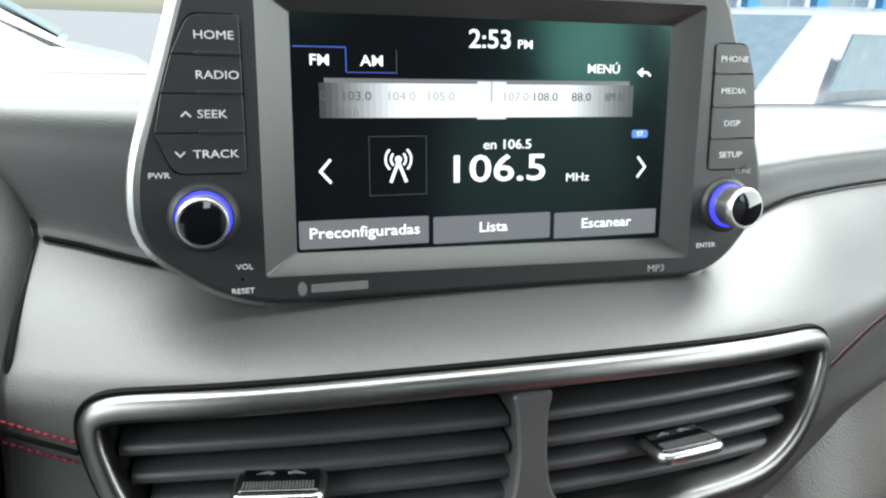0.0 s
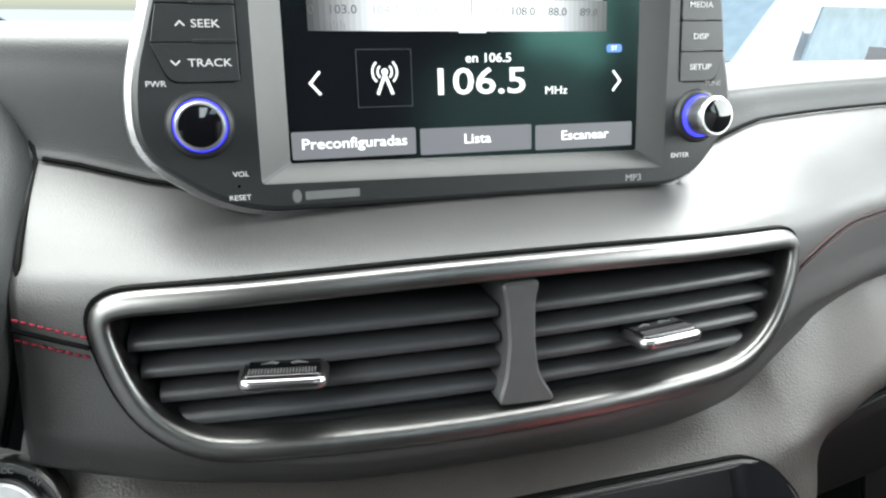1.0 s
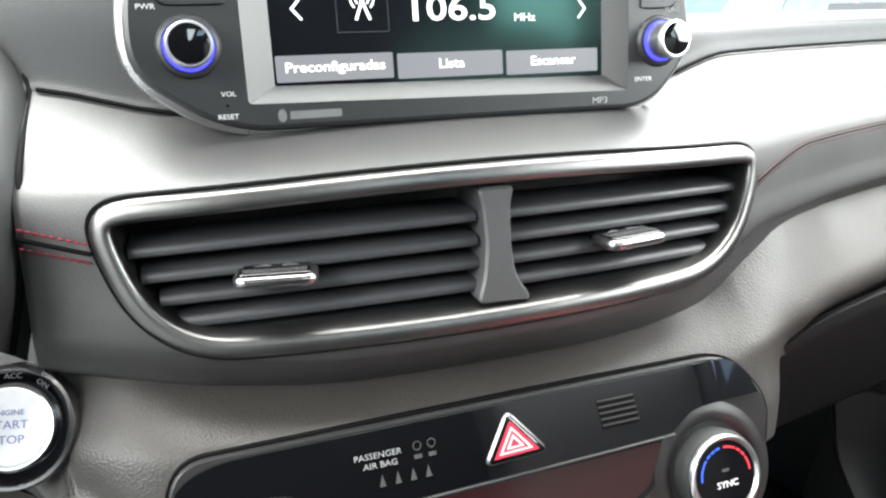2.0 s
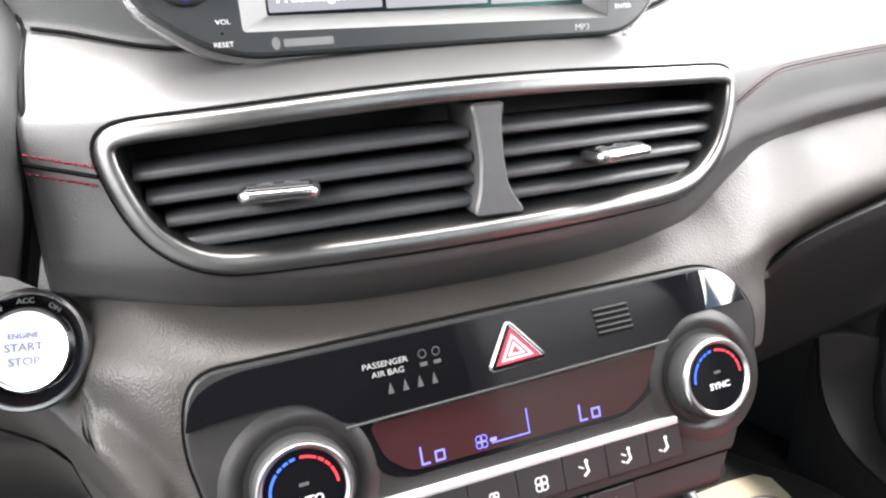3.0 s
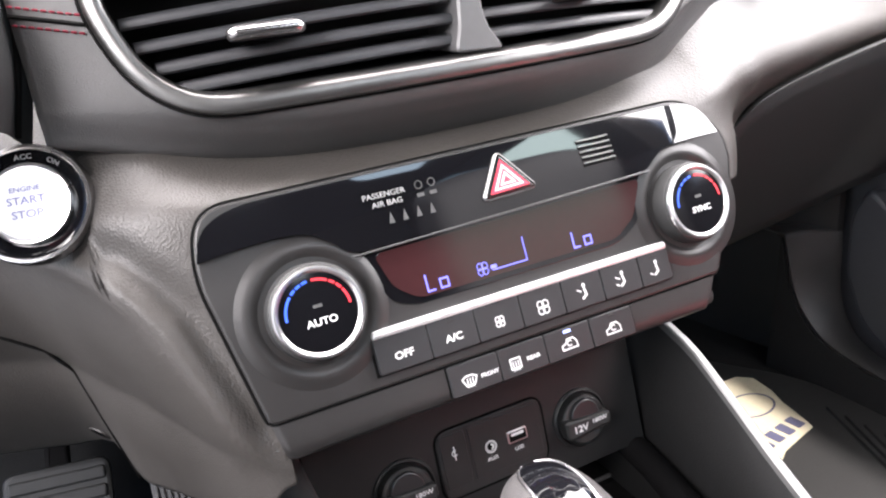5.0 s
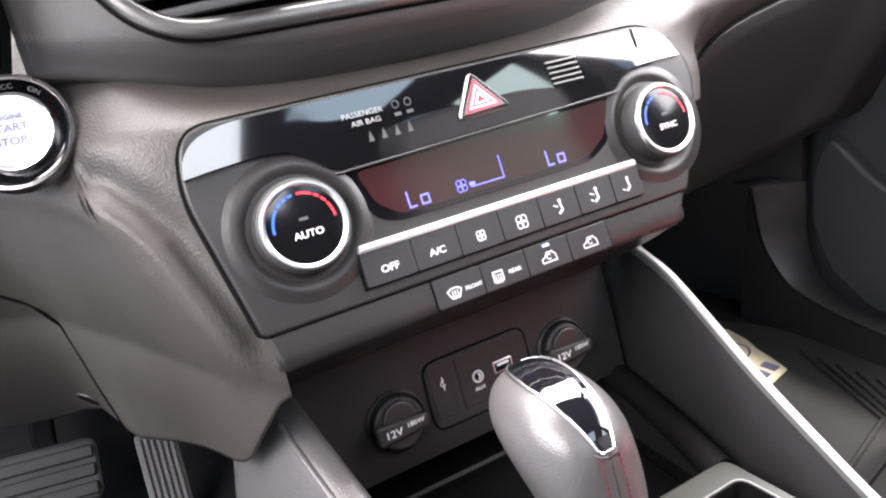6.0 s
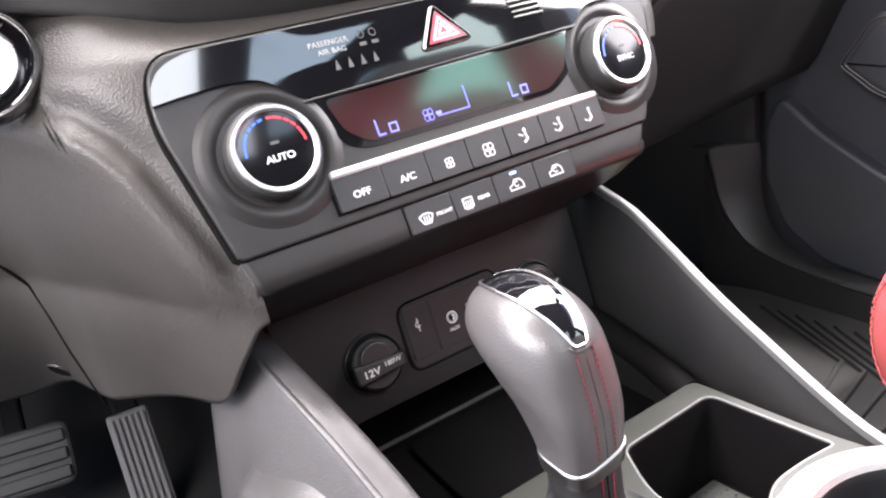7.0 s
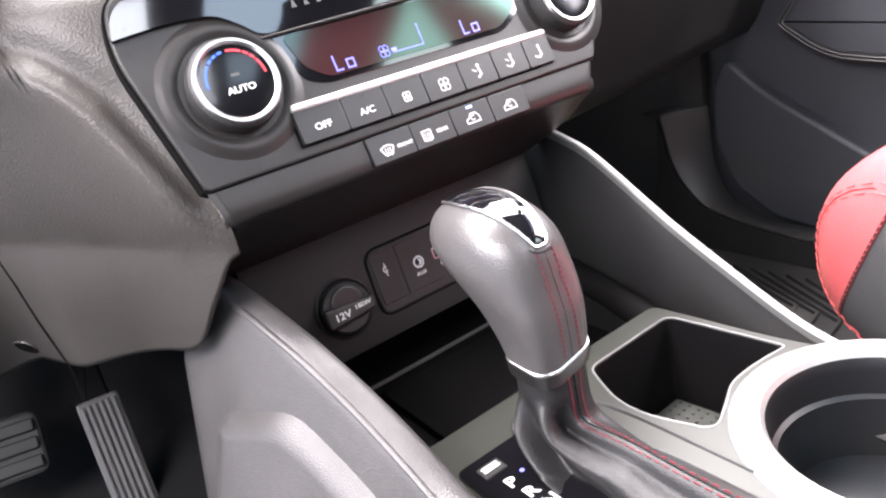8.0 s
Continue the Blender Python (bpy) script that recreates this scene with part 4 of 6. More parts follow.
def seat_icon(x, z, h, parent, kind_):
    stroke([(x + 0.0005, z + 0.0024), (x + 0.0012, z - 0.0008), (x - 0.0012, z - 0.0024)], 0.0011, MARK, h, "icon", parent, CM)
    stroke(arc(x + 0.0006, z + 0.0034, 0.0005, 0, 360, 8), 0.0008, MARK, h, "icon", parent, CM)
    if kind_ in ("face", "mid"):
        stroke([(x - 0.0034, z + 0.002), (x - 0.001, z + 0.0008)], 0.0006, MARK, h, "icon", parent, CM)
    if kind_ in ("mid", "foot"):
        stroke([(x - 0.0036, z - 0.001), (x - 0.002, z - 0.002)], 0.0007, MARK, h, "icon", parent, CM)


for a, b, s in zip(XB, XB[1:], marks):
    key = cslab("key", [(a + 0.00015, 0.4795), (b - 0.00015, 0.4795), (b - 0.00015, 0.4938), (a + 0.00015, 0.4938)], 0.0015, 0.0046, BUTTON, 0.0004, None, "", 0.0013)
    x, z = (a + b) / 2, 0.4862
    if s in ("OFF", "A/C"):
        cw(s, x, z - 0.0012, 0.0044, 0.0047, MARK, key, 0.00006)
    elif s.startswith("fan"):
        fan(x, z - 0.0008, 0.0021 if s.endswith("small") else 0.0029, 0.0048, MARK, key, 0.0005)
    else:
        seat_icon(x, z - 0.0005, 0.0048, key, s)
    if s not in ("OFF", "fan_small", "fan_large"):
        cslab("lamp_mark", [(x - 0.0018, 0.4912), (x + 0.0018, 0.4912), (x + 0.0018, 0.4921), (x - 0.0018, 0.4921)], 0.0045, 0.0047, FACE, 0.0, key)
# lower strip, whose face turns under
STRIP_END = [(0.0, 0.1066), (0.22, 0.1012), (0.3, 0.0997), (0.36, 0.0998), (0.42, 0.102), (0.5, 0.107), (0.6, 0.113), (0.72, 0.1175), (1.0, 0.114)]


def strip(i, j):
    y, z = spline([(0.0, 0.1553, 0.4742), (0.22, 0.1519, 0.465), (0.3, 0.1518, 0.4618), (0.36, 0.1527, 0.4595), (0.42, 0.1555, 0.4572), (0.5, 0.1625, 0.4545), (0.72, 0.19, 0.4366), (1.0, 0.2235, 0.4166)], j)
    x0, x1 = -0.1242 + 0.23 * min(0.0195, 0.4745 - z), spline(STRIP_END, j)[0]
    x = x0 + (x1 - x0) * i
    d, e = x - x0, x1 - x
    turn = 0.0025 * (1 - smooth(0, 0.003, d)) ** 2 + 0.004 * (1 - smooth(0, 0.005, e)) ** 2
    return Vector((x, y + turn, z))


part("lower_strip", sheet(160, 44, strip), FACE, clim, "lower strip turning under", angle=60)
XR = (-0.049, -0.0245, -0.0003, 0.0247, 0.0492)
cslab("button_gap", [(XR[0] - 0.0006, 0.4612), (XR[-1] + 0.0006, 0.4612), (XR[-1] + 0.0006, 0.4742), (XR[0] - 0.0006, 0.4742)], 0.001, 0.0018, GAP)
for k, (a, b) in enumerate(zip(XR, XR[1:])):
    key = cslab("key", [(a + 0.00015, 0.461), (b - 0.00015, 0.461), (b - 0.00015, 0.4738), (a + 0.00015, 0.4738)], 0.001, 0.0028, BUTTON, 0.0004, None, "", 0.0013)
    x = (a + b) / 2
    if k == 0:
        stroke([(x - 0.0065, 0.4672), (x - 0.0045, 0.4682), (x - 0.0015, 0.4682), (x + 0.0005, 0.4672), (x - 0.001, 0.4642), (x - 0.005, 0.4642), (x - 0.0065, 0.4672)], 0.0006, MARK, 0.003, "icon", key, CM)
        for q in range(3):
            stroke([(x - 0.0042 + q * 0.0013, 0.4672), (x - 0.0042 + q * 0.0013, 0.4634)], 0.0005, MARK, 0.003, "icon", key, CM)
        cw("FRONT", x + 0.007, 0.4662, 0.0024, 0.0029, MARK, key, 0.00004)
    elif k == 1:
        stroke([(x - 0.0068, 0.4685), (x - 0.0018, 0.4685), (x - 0.0018, 0.4643), (x - 0.0068, 0.4643), (x - 0.0068, 0.4685)], 0.0006, MARK, 0.003, "icon", key, CM)
        for q in range(3):
            stroke([(x - 0.0056 + q * 0.0013, 0.4675), (x - 0.0056 + q * 0.0013, 0.4632)], 0.0005, MARK, 0.003, "icon", key, CM)
        cw("REAR", x + 0.005, 0.4665, 0.0026, 0.0029, MARK, key, 0.00004)
    else:
        stroke([(x - 0.004, 0.4645), (x - 0.0042, 0.4662), (x - 0.0022, 0.467), (x - 0.001, 0.4688), (x + 0.0022, 0.4688), (x + 0.0038, 0.467), (x + 0.004, 0.4645), (x - 0.004, 0.4645)], 0.0006, MARK, 0.003, "icon", key, CM)
        stroke(arc(x, 0.4668, 0.0012, 30, 330, 10), 0.0005, MARK, 0.003, "icon", key, CM)
        lampm = (glow("blue_key_lamp", (0.35, 0.45, 1.0), 1.5) if k == 2 else FACE)
        cslab("lamp", [(x - 0.0019, 0.4715), (x + 0.0019, 0.4715), (x + 0.0019, 0.4727), (x - 0.0019, 0.4727)], 0.0027, 0.003, lampm, 0.0, key)


# underside of the stack, turning back to the accessory panel
def under(i, j):
    x = -0.1185 + 0.2235 * i
    y, z = spline([(0.0, 0.160, 0.463), (0.15, 0.1595, 0.4595), (0.3, 0.164, 0.456), (0.65, 0.19, 0.4375), (1.0, 0.2235, 0.4175)], j)
    bend = smooth(0.1, 0.137, x)
    return Vector((x, y + 0.02 * bend, z + 0.006 * bend))


thicken(part("stack_underside", sheet(30, 24, under), FACE, dash, angle=60), 0.003)

# ---- accessory panel ----
acc = thing("accessory_panel", (0, 0.22, 0.35), "black socket panel with two capped power outlets, audio and usb ports", "socket panel")
ACC_LEAN = math.degrees(math.atan(0.25))
M_ACC = plane_frame((0, 0.2145, 0.38), ACC_LEAN)
COSA = math.cos(radians(ACC_LEAN))


def az(z):
    return (z - 0.38) / COSA


part("face", slab([(x, az(z)) for x, z in ((-0.108, 0.345), (0.1, 0.345), (0.1, 0.43), (-0.108, 0.43))], -0.006, 0.0, M_ACC, 0.0015), ACCM, acc)
po = rounded([(x, az(z)) for x, z in ((-0.037, 0.3585), (0.031, 0.3585), (0.032, 0.3965), (-0.036, 0.3965))], 0.008, 6)
part("port_panel_gap", slab(inset([Vector(p[:2]) for p in po], -0.0014), -0.001, 0.0003, M_ACC), GAP, acc, smooth=False)
part("port_panel", slab(po, -0.001, 0.0012, M_ACC, 0.0008), ACCM, acc)
for x0, x1 in ((-0.0345, -0.0185), (-0.0165, 0.0285)):
    part("port_cover", slab([Vector(p[:2]) for p in rounded([(x0, az(0.364)), (x1, az(0.364)), (x1, az(0.3945)), (x0, az(0.3945))], 0.0015, 4)], 0.001, 0.0018, M_ACC, 0.0005), ACCM, acc)
AM = lambda x, z, h: M_ACC @ Vector((x, az(z), h))
stroke(arc(-0.0265, 0.3835, 0.0016, 60, 330, 12), 0.0005, MARK, 0.0021, "charging_mark", acc, AM)
stroke([(-0.0265, 0.3872), (-0.0265, 0.3795)], 0.0006, MARK, 0.0021, "charging_mark", acc, AM)
m = M_ACC @ pose(-0.0045, az(0.3795), 0.0018)
aux = part("aux_socket", lathe([(0.0034, 0.0), (0.0034, 0.0004), (0.0029, 0.0005), (0.0028, 0.0002)], m, 24), MARKG, acc)
part("aux_hole", lathe([(0.0022, 0.0), (0.0022, 0.0005), (0.0018, 0.0005)], m, 24), GAP, aux)
stroke(arc(-0.0045, 0.3795, 0.0034, 0, 360, 24), 0.0004, MARK, 0.0025, "aux_ring", aux, AM)
stroke(arc(-0.0045, 0.3795, 0.0013, -90, 90, 10), 0.0009, MARK, 0.0026, "aux_ring", aux, AM)
words("AUX", 0.003, M_ACC @ pose(-0.0045, az(0.3725), 0.0019), MARK, acc)
usb = part("usb_port", slab(rect(0.0065, az(0.3765), 0.0195, az(0.3835), 0.0012), 0.001, 0.0026, M_ACC, 0.0005), SILVER, acc, "silver rimmed usb port")
part("usb_hole", slab(rect(0.0074, az(0.3773), 0.0186, az(0.3827), 0.0006), 0.0024, 0.0027, M_ACC), GAP, usb)
part("usb_tongue", slab(rect(0.009, az(0.3805), 0.017, az(0.382), 0.0003), 0.0024, 0.0029, M_ACC), MARK, usb)
words("USB", 0.003, M_ACC @ pose(0.013, az(0.3725), 0.0019), MARK, acc)
for x, z in ((-0.0585, 0.3735), (0.0565, 0.375)):
    m = M_ACC @ pose(x, az(z), 0)
    part("outlet_ring", lathe([(0.0182, -0.001), (0.018, 0.0012), (0.0168, 0.0022), (0.0158, 0.001), (0.0155, -0.002)], m), ACCM, acc)
    cap = part("outlet_cap", lathe([(0.0152, -0.001), (0.0152, 0.0035), (0.0147, 0.0055), (0.0135, 0.0065), (0.0005, 0.0068)], m), RUBBER, acc, "black capped power outlet")
    part("cap_disc", slab(circle(0.0, 0.0035, 0.0098, 32), 0.006, 0.0085, m, 0.0012, 3), BUTTON, cap, "raised half disc behind the grip")
    lipo = rounded([(-0.0156, -0.0078), (0.0156, -0.0058), (0.0156, 0.0022), (-0.0156, 0.0042)], [0.003, 0.003, 0.002, 0.002], 4)
    part("cap_grip", slab([Vector(p[:2]) for p in lipo], 0.004, 0.0108, m, 0.0016, 3), RUBBER, cap)
    words("12V", 0.0058, m @ pose(-0.0062, -0.0022, 0.0109), MARK, cap, bold=0.00006)
    words("180W", 0.0038, m @ pose(0.0072, -0.0006, 0.0109), MARK, cap)

# ---- centre console ----
console = thing("centre_console", (0, 0.1, 0.15), "dark grey plastic centre console with satin trim around the shifter", "console")
RAIL_R = [(0.26, 0.113, 0.4345), (0.23, 0.113, 0.431), (0.2, 0.113, 0.4225), (0.181, 0.113, 0.4155), (0.16, 0.113, 0.4025), (0.119, 0.113, 0.375), (0.083, 0.113, 0.354), (0.051, 0.113, 0.3365), (0.03, 0.113, 0.328), (0.005, 0.113, 0.3235), (-0.06, 0.112, 0.321), (-0.3, 0.111, 0.321)]
RAIL_L = [(0.26, -0.122, 0.417), (0.19, -0.12, 0.4145), (0.16, -0.1165, 0.4075), (0.135, -0.112, 0.397), (0.106, -0.1055, 0.3785), (0.077, -0.102, 0.3625), (0.055, -0.101, 0.353), (0.0, -0.1, 0.3425), (-0.3, -0.1, 0.339)]


def rail(rows, side, w):
    rows = sorted(rows)
    loops = []
    n = 60
    for k in range(n + 1):
        y = -0.3 + 0.56 * k / n
        x, z = spline(rows, y)
        floor_z = 0.14
        flank = [(w + 0.008, z - 0.05), (w + 0.02, floor_z + 0.06), (w + 0.022, floor_z)] if side > 0 else [(w + 0.0035, z - 0.016), (w + 0.008, z - 0.031), (w + 0.015, z - 0.052), (w + 0.046, floor_z + 0.06), (w + 0.072, floor_z)]
        sec = [(-w - (0.018 if side > 0 else 0.004), 0.296), (-w - 0.001, z - 0.02), (-w, z - 0.006), (-w + 0.002, z - 0.002), (-w * 0.4, z), (w * 0.4, z), (w - 0.002, z - 0.0025), (w, z - 0.007)] + flank
        loops.append([Vector((x + side * a, y, max(b, 0.296) if i == 0 else min(b, z))) for i, (a, b) in enumerate(sec)])
    return loft(loops, closed=False)


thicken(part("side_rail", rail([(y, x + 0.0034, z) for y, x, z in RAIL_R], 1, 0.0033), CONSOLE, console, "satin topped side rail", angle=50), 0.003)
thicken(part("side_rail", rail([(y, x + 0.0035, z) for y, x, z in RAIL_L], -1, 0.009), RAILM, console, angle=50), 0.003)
bead = []
for k in range(60):
    y = -0.29 + 0.48 * k / 59
    x, z = spline(sorted(RAIL_L), y)
    bead.append(Vector((x - 0.0028, y, z - 0.0012)))
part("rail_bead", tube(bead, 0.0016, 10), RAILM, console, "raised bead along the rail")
# satin cap along the passenger rail
rows = sorted(RAIL_R)
capl = []
for k in range(51):
    y = -0.28 + 0.51 * k / 50
    x, z = spline(rows, y)
    capl.append([Vector((x + a, y, z + b)) for a, b in ((-0.0003, -0.004), (0.0001, -0.0002), (0.0012, 0.0009), (0.0044, 0.001), (0.0059, -0.0006), (0.0069, -0.005))])
part("rail_cap", loft(capl, closed=False), TRIM, console, "satin grey cap")
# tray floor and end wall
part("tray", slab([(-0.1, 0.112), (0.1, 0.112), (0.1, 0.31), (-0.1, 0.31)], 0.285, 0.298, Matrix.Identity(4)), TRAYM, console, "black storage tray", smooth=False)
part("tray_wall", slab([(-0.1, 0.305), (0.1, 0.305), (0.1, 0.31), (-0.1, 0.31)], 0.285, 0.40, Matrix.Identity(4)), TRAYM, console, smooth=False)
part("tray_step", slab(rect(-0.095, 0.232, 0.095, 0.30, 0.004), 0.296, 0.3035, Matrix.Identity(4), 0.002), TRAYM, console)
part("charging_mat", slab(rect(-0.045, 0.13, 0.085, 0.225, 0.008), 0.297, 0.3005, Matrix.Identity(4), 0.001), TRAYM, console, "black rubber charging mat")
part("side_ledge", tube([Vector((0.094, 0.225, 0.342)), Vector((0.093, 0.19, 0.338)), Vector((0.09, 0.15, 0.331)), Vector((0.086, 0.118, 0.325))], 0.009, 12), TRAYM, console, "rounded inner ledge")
# paler tube along the front of the tray step
part("tray_lip", tube([Vector((-0.092, 0.2325, 0.3035)), Vector((0.0, 0.2318, 0.3037)), Vector((0.092, 0.2325, 0.3035))], 0.0014, 8), RAILM, console, "pale tray lip")
# top plate with openings
CUP, CUP_R = Vector((0.0585, -0.031)), 0.0505
BIN = rounded([(0.013, 0.022), (0.032, 0.030), (0.046, 0.037), (0.066, 0.037), (0.087, 0.034), (0.080, 0.0995), (0.0165, 0.0985), (0.0, 0.062)], [0.008, 0.012, 0.012, 0.012, 0.003, 0.007, 0.006, 0.02], 6)
BIN = [Vector(p[:2]) for p in BIN]
PLATE = rounded([(-0.085, -0.3), (0.104, -0.3), (0.104, -0.01), (0.0915, 0.035), (0.0845, 0.113), (-0.08, 0.113), (-0.095, 0.06)], [0.002, 0.002, 0.02, 0.02, 0.005, 0.005, 0.02], 4)
PLATE = [Vector(p[:2]) for p in PLATE]
CUPO = circle(CUP.x, CUP.y, CUP_R, 56)
bm = bmesh.new()
edges = []
for lp in (PLATE, BIN, CUPO):
    vs = [bm.verts.new((p.x, p.y, 0.3365)) for p in lp]
    edges += [bm.edges.new((vs[i], vs[(i + 1) % len(vs)])) for i in range(len(vs))]
bmesh.ops.triangle_fill(bm, use_beauty=True, use_dissolve=False, edges=edges)
part("top_plate", bm, PLATEM, console, "satin grey top plate", smooth=False)
part("plate_edge", loft([[Vector((p.x, p.y, 0.3365)) for p in PLATE], [Vector((p.x, p.y, 0.3355)) for p in inset(PLATE, -0.0012)], [Vector((p.x, p.y, 0.29)) for p in inset(PLATE, -0.0014)]]), CONSOLE, console)
ID = Matrix.Identity(4)
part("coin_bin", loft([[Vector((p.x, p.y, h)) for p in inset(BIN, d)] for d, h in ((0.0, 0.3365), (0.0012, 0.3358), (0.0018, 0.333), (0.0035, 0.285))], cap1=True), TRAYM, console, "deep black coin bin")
# thin pale tube along the rim of the bin
part("bin_edge", tube([Vector((p.x, p.y, 0.3364)) for p in BIN], 0.0006, 6, closed=True), TRIM, console, "thin pale satin edge of the bin")
BINM = material("bin_rubber", (0.07, 0.073, 0.066), 0.5, grain=0.2, grain_size=900)
part("bin_mat", slab(inset(BIN, 0.005), 0.283, 0.2855, ID, 0.001), BINM, console, "grey rubber bin mat")
for i in range(12):
    for j in range(9):
        p = Vector((0.021 + i * 0.0048, 0.044 + j * 0.0058))
        if inside(p, inset(BIN, 0.006)):
            part("grip_stud", slab(circle(p.x, p.y, 0.00095, 8), 0.285, 0.2866, ID, 0.0004), BINM, console)
part("cup_holder", loft([[Vector((CUP.x + r * math.cos(2 * math.pi * i / 56), CUP.y + r * math.sin(2 * math.pi * i / 56), h)) for i in range(56)] for r, h in
                         ((0.0505, 0.3365), (0.0497, 0.335), (0.049, 0.33), (0.0484, 0.318), (0.0462, 0.3165), (0.045, 0.285))], cap1=True), CUPM, console, "round black cup holder")
part("cup_rim", lathe([(0.0655, 0.3362), (0.064, 0.338), (0.0585, 0.3394), (0.0525, 0.3388), (0.0504, 0.336)], Matrix.Translation((CUP.x, CUP.y, 0)), 64, False), RIMM, console, "satin silver cup rim")
# knee pad on the driver's flank
def knee(i, j):
    y = 0.192 - 0.46 * i
    x0, z0 = spline(sorted(RAIL_L), y)
    h = 0.024 + 0.026 * smooth(0.128, 0.188, y) + 0.11 * j
    flank = 0.0055 + max(0.0, h - 0.007) / 0.045 * 0.015 if h < 0.052 else 0.0205 + 0.031 * (h - 0.052) / 0.09
    d = min(i * 0.46, j * 0.11, (1 - j) * 0.11)
    lift = 0.0095 * smooth(0.0, 0.007, d) - 0.0012
    return Vector((x0 - flank - lift, y, z0 - h))


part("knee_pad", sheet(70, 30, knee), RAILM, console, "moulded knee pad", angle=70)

# ---- gear selector ----
gear = thing("gear_selector", (-0.038, 0.065, 0.337), "grey leather gear selector with glossy black cap and red stitching", "gear lever")
KNOB = [(0.384, 0.0645, 0.0146, 0.013, -0.036), (0.396, 0.066, 0.0158, 0.0154, -0.0362), (0.408, 0.0695, 0.0182, 0.0187, -0.0362), (0.418, 0.0755, 0.0208, 0.0228, -0.0362), (0.427, 0.0818, 0.0224, 0.0275, -0.0364), (0.4335, 0.0862, 0.0224, 0.0302, -0.0364),
        (0.4395, 0.0882, 0.0206, 0.0285, -0.0366), (0.4448, 0.0897, 0.0172, 0.0242, -0.0366), (0.4488, 0.0907, 0.0125, 0.0175, -0.0365), (0.4512, 0.0912, 0.007, 0.01, -0.0365), (0.452, 0.0914, 0.003, 0.004, -0.0365)]


def knob_point(a, z, off=0.0):
    """A point of the knob's skin; a = 0 looks back to the driver."""
    cy, rx, ry, cx = spline(KNOB, z)
    rx, ry = rx + off, ry + off
    ca, sa = math.cos(a), math.sin(a)
    e = 0.5 + 0.38 * smooth(0.395, 0.435, z)
    return Vector((cx + rx * math.copysign(abs(sa) ** e, sa), cy - ry * math.copysign(abs(ca) ** e, ca), z + off * 0.5))


def knob_rear(dx, z, off=0.0):
    """The knob's rear face at a sideways distance dx from its middle."""
    cy, rx, ry, cx = spline(KNOB, z)
    e = 2 / (0.5 + 0.38 * smooth(0.395, 0.435, z))
    return Vector((cx + dx, cy - (ry + off) * (1 - abs(dx / rx) ** e) ** (1 / e), z))


zs = [0.384 + (0.4519 - 0.384) * (1 - (1 - k / 48) ** 1.4) for k in range(49)]
part("knob", loft([[knob_point(2 * math.pi * i / 64, z) for i in range(64)] for z in zs], cap0=True, cap1=True), LEATHER, gear, "grey leather knob", angle=60)


def knob_top(x, y, off=0.0):
    """The knob's skin seen from above."""
    lo, hi = 0.43, 0.4519
    for _ in range(26):
        z = (lo + hi) / 2
        cy, rx, ry, cx = spline(KNOB, z)
        e = 2 / 0.88
        if abs((x - cx) / rx) ** e + abs((y - cy) / ry) ** e < 1:
            lo = z
        else:
            hi = z
    n = Vector(((x + 0.035) * 0.6, (y - 0.09) * 0.6, 0.012)).normalized()
    return Vector((x, y, lo)) + n * off


def insert_point(u, v, off=0.0008):
    """The tongue-shaped glossy cap from the rear tip (v = 0) over the crown to the front (v = 1)."""
    y = 0.0572 + 0.0545 * v ** 2.2
    w = spline([(0.0572, 0.0022), (0.0574, 0.0031), (0.058, 0.0039), (0.0592, 0.0046), (0.062, 0.0058), (0.067, 0.0075), (0.074, 0.0092), (0.083, 0.0106), (0.094, 0.0112), (0.104, 0.0098), (0.109, 0.007), (0.1117, 0.0035)], y)[0]
    return knob_top(-0.0362 + u * w * 0.87, y, off)


ins = part("cap_insert", sheet(90, 24, lambda v, u: insert_point(2 * u - 1, v)), GLOSS, gear, "glossy black insert", angle=70)
vpath = [insert_point(-1, (1 - k / 40) ** 1.3, 0.0008) for k in range(41)] + [insert_point(u, 0, 0.0008) for u in (-0.5, 0, 0.5)] + [insert_point(1, (k / 40) ** 1.3, 0.0008) for k in range(41)]
part("insert_rim", tube(vpath, 0.00062, 8), SILVER, ins, "bright chrome rim")
tipm = [knob_rear(0.0005 + 0.0052 * math.cos(math.pi * k / 12), 0.4366 - 0.0022 * math.sin(math.pi * k / 12), 0.0002) for k in range(13)]
part("insert_welt", tube(tipm, 0.0008, 8), LEATHER, gear)
for a0, a1 in ((-0.0036, -0.0026), (0.0046, 0.006)):
    stitch_row(lambda t: knob_rear(a1 + (a0 - a1) * t, 0.389 + 0.0455 * t, 0.0002), 19, THREAD, gear, 0.6, 0.00027)
part("seam", tube([knob_rear(0.0005 + 0.0012 * (1 - k / 12), 0.388 + 0.046 * k / 12, -0.0001) for k in range(13)], 0.0002, 6), GAP, gear)


def collar_loop(z, r, n=48):
    out = []
    for i in range(n):
        c, q = math.cos(2 * math.pi * i / n), math.sin(2 * math.pi * i / n)
        y = 0.0645 + r * 0.92 * math.copysign(abs(q) ** 0.5, q)
        x = r * 1.04 * math.copysign(abs(c) ** 0.5, c)
        out.append(Vector((-0.036 + x, y, z + 0.06 * (y - 0.0645) + 0.2 * max(0.0, x + 0.006))))
    return out


part("collar", loft([collar_loop(*q) for q in ((0.3785, 0.0137), (0.379, 0.0143), (0.3815, 0.0147), (0.385, 0.0149))], cap0=True), CHROME, gear, "satin chrome collar")
part("collar_edge", loft([collar_loop(*q) for q in ((0.3852, 0.0149), (0.3862, 0.0149), (0.3866, 0.0145), (0.386, 0.0135))]), SILVER, gear, "bright collar edge")


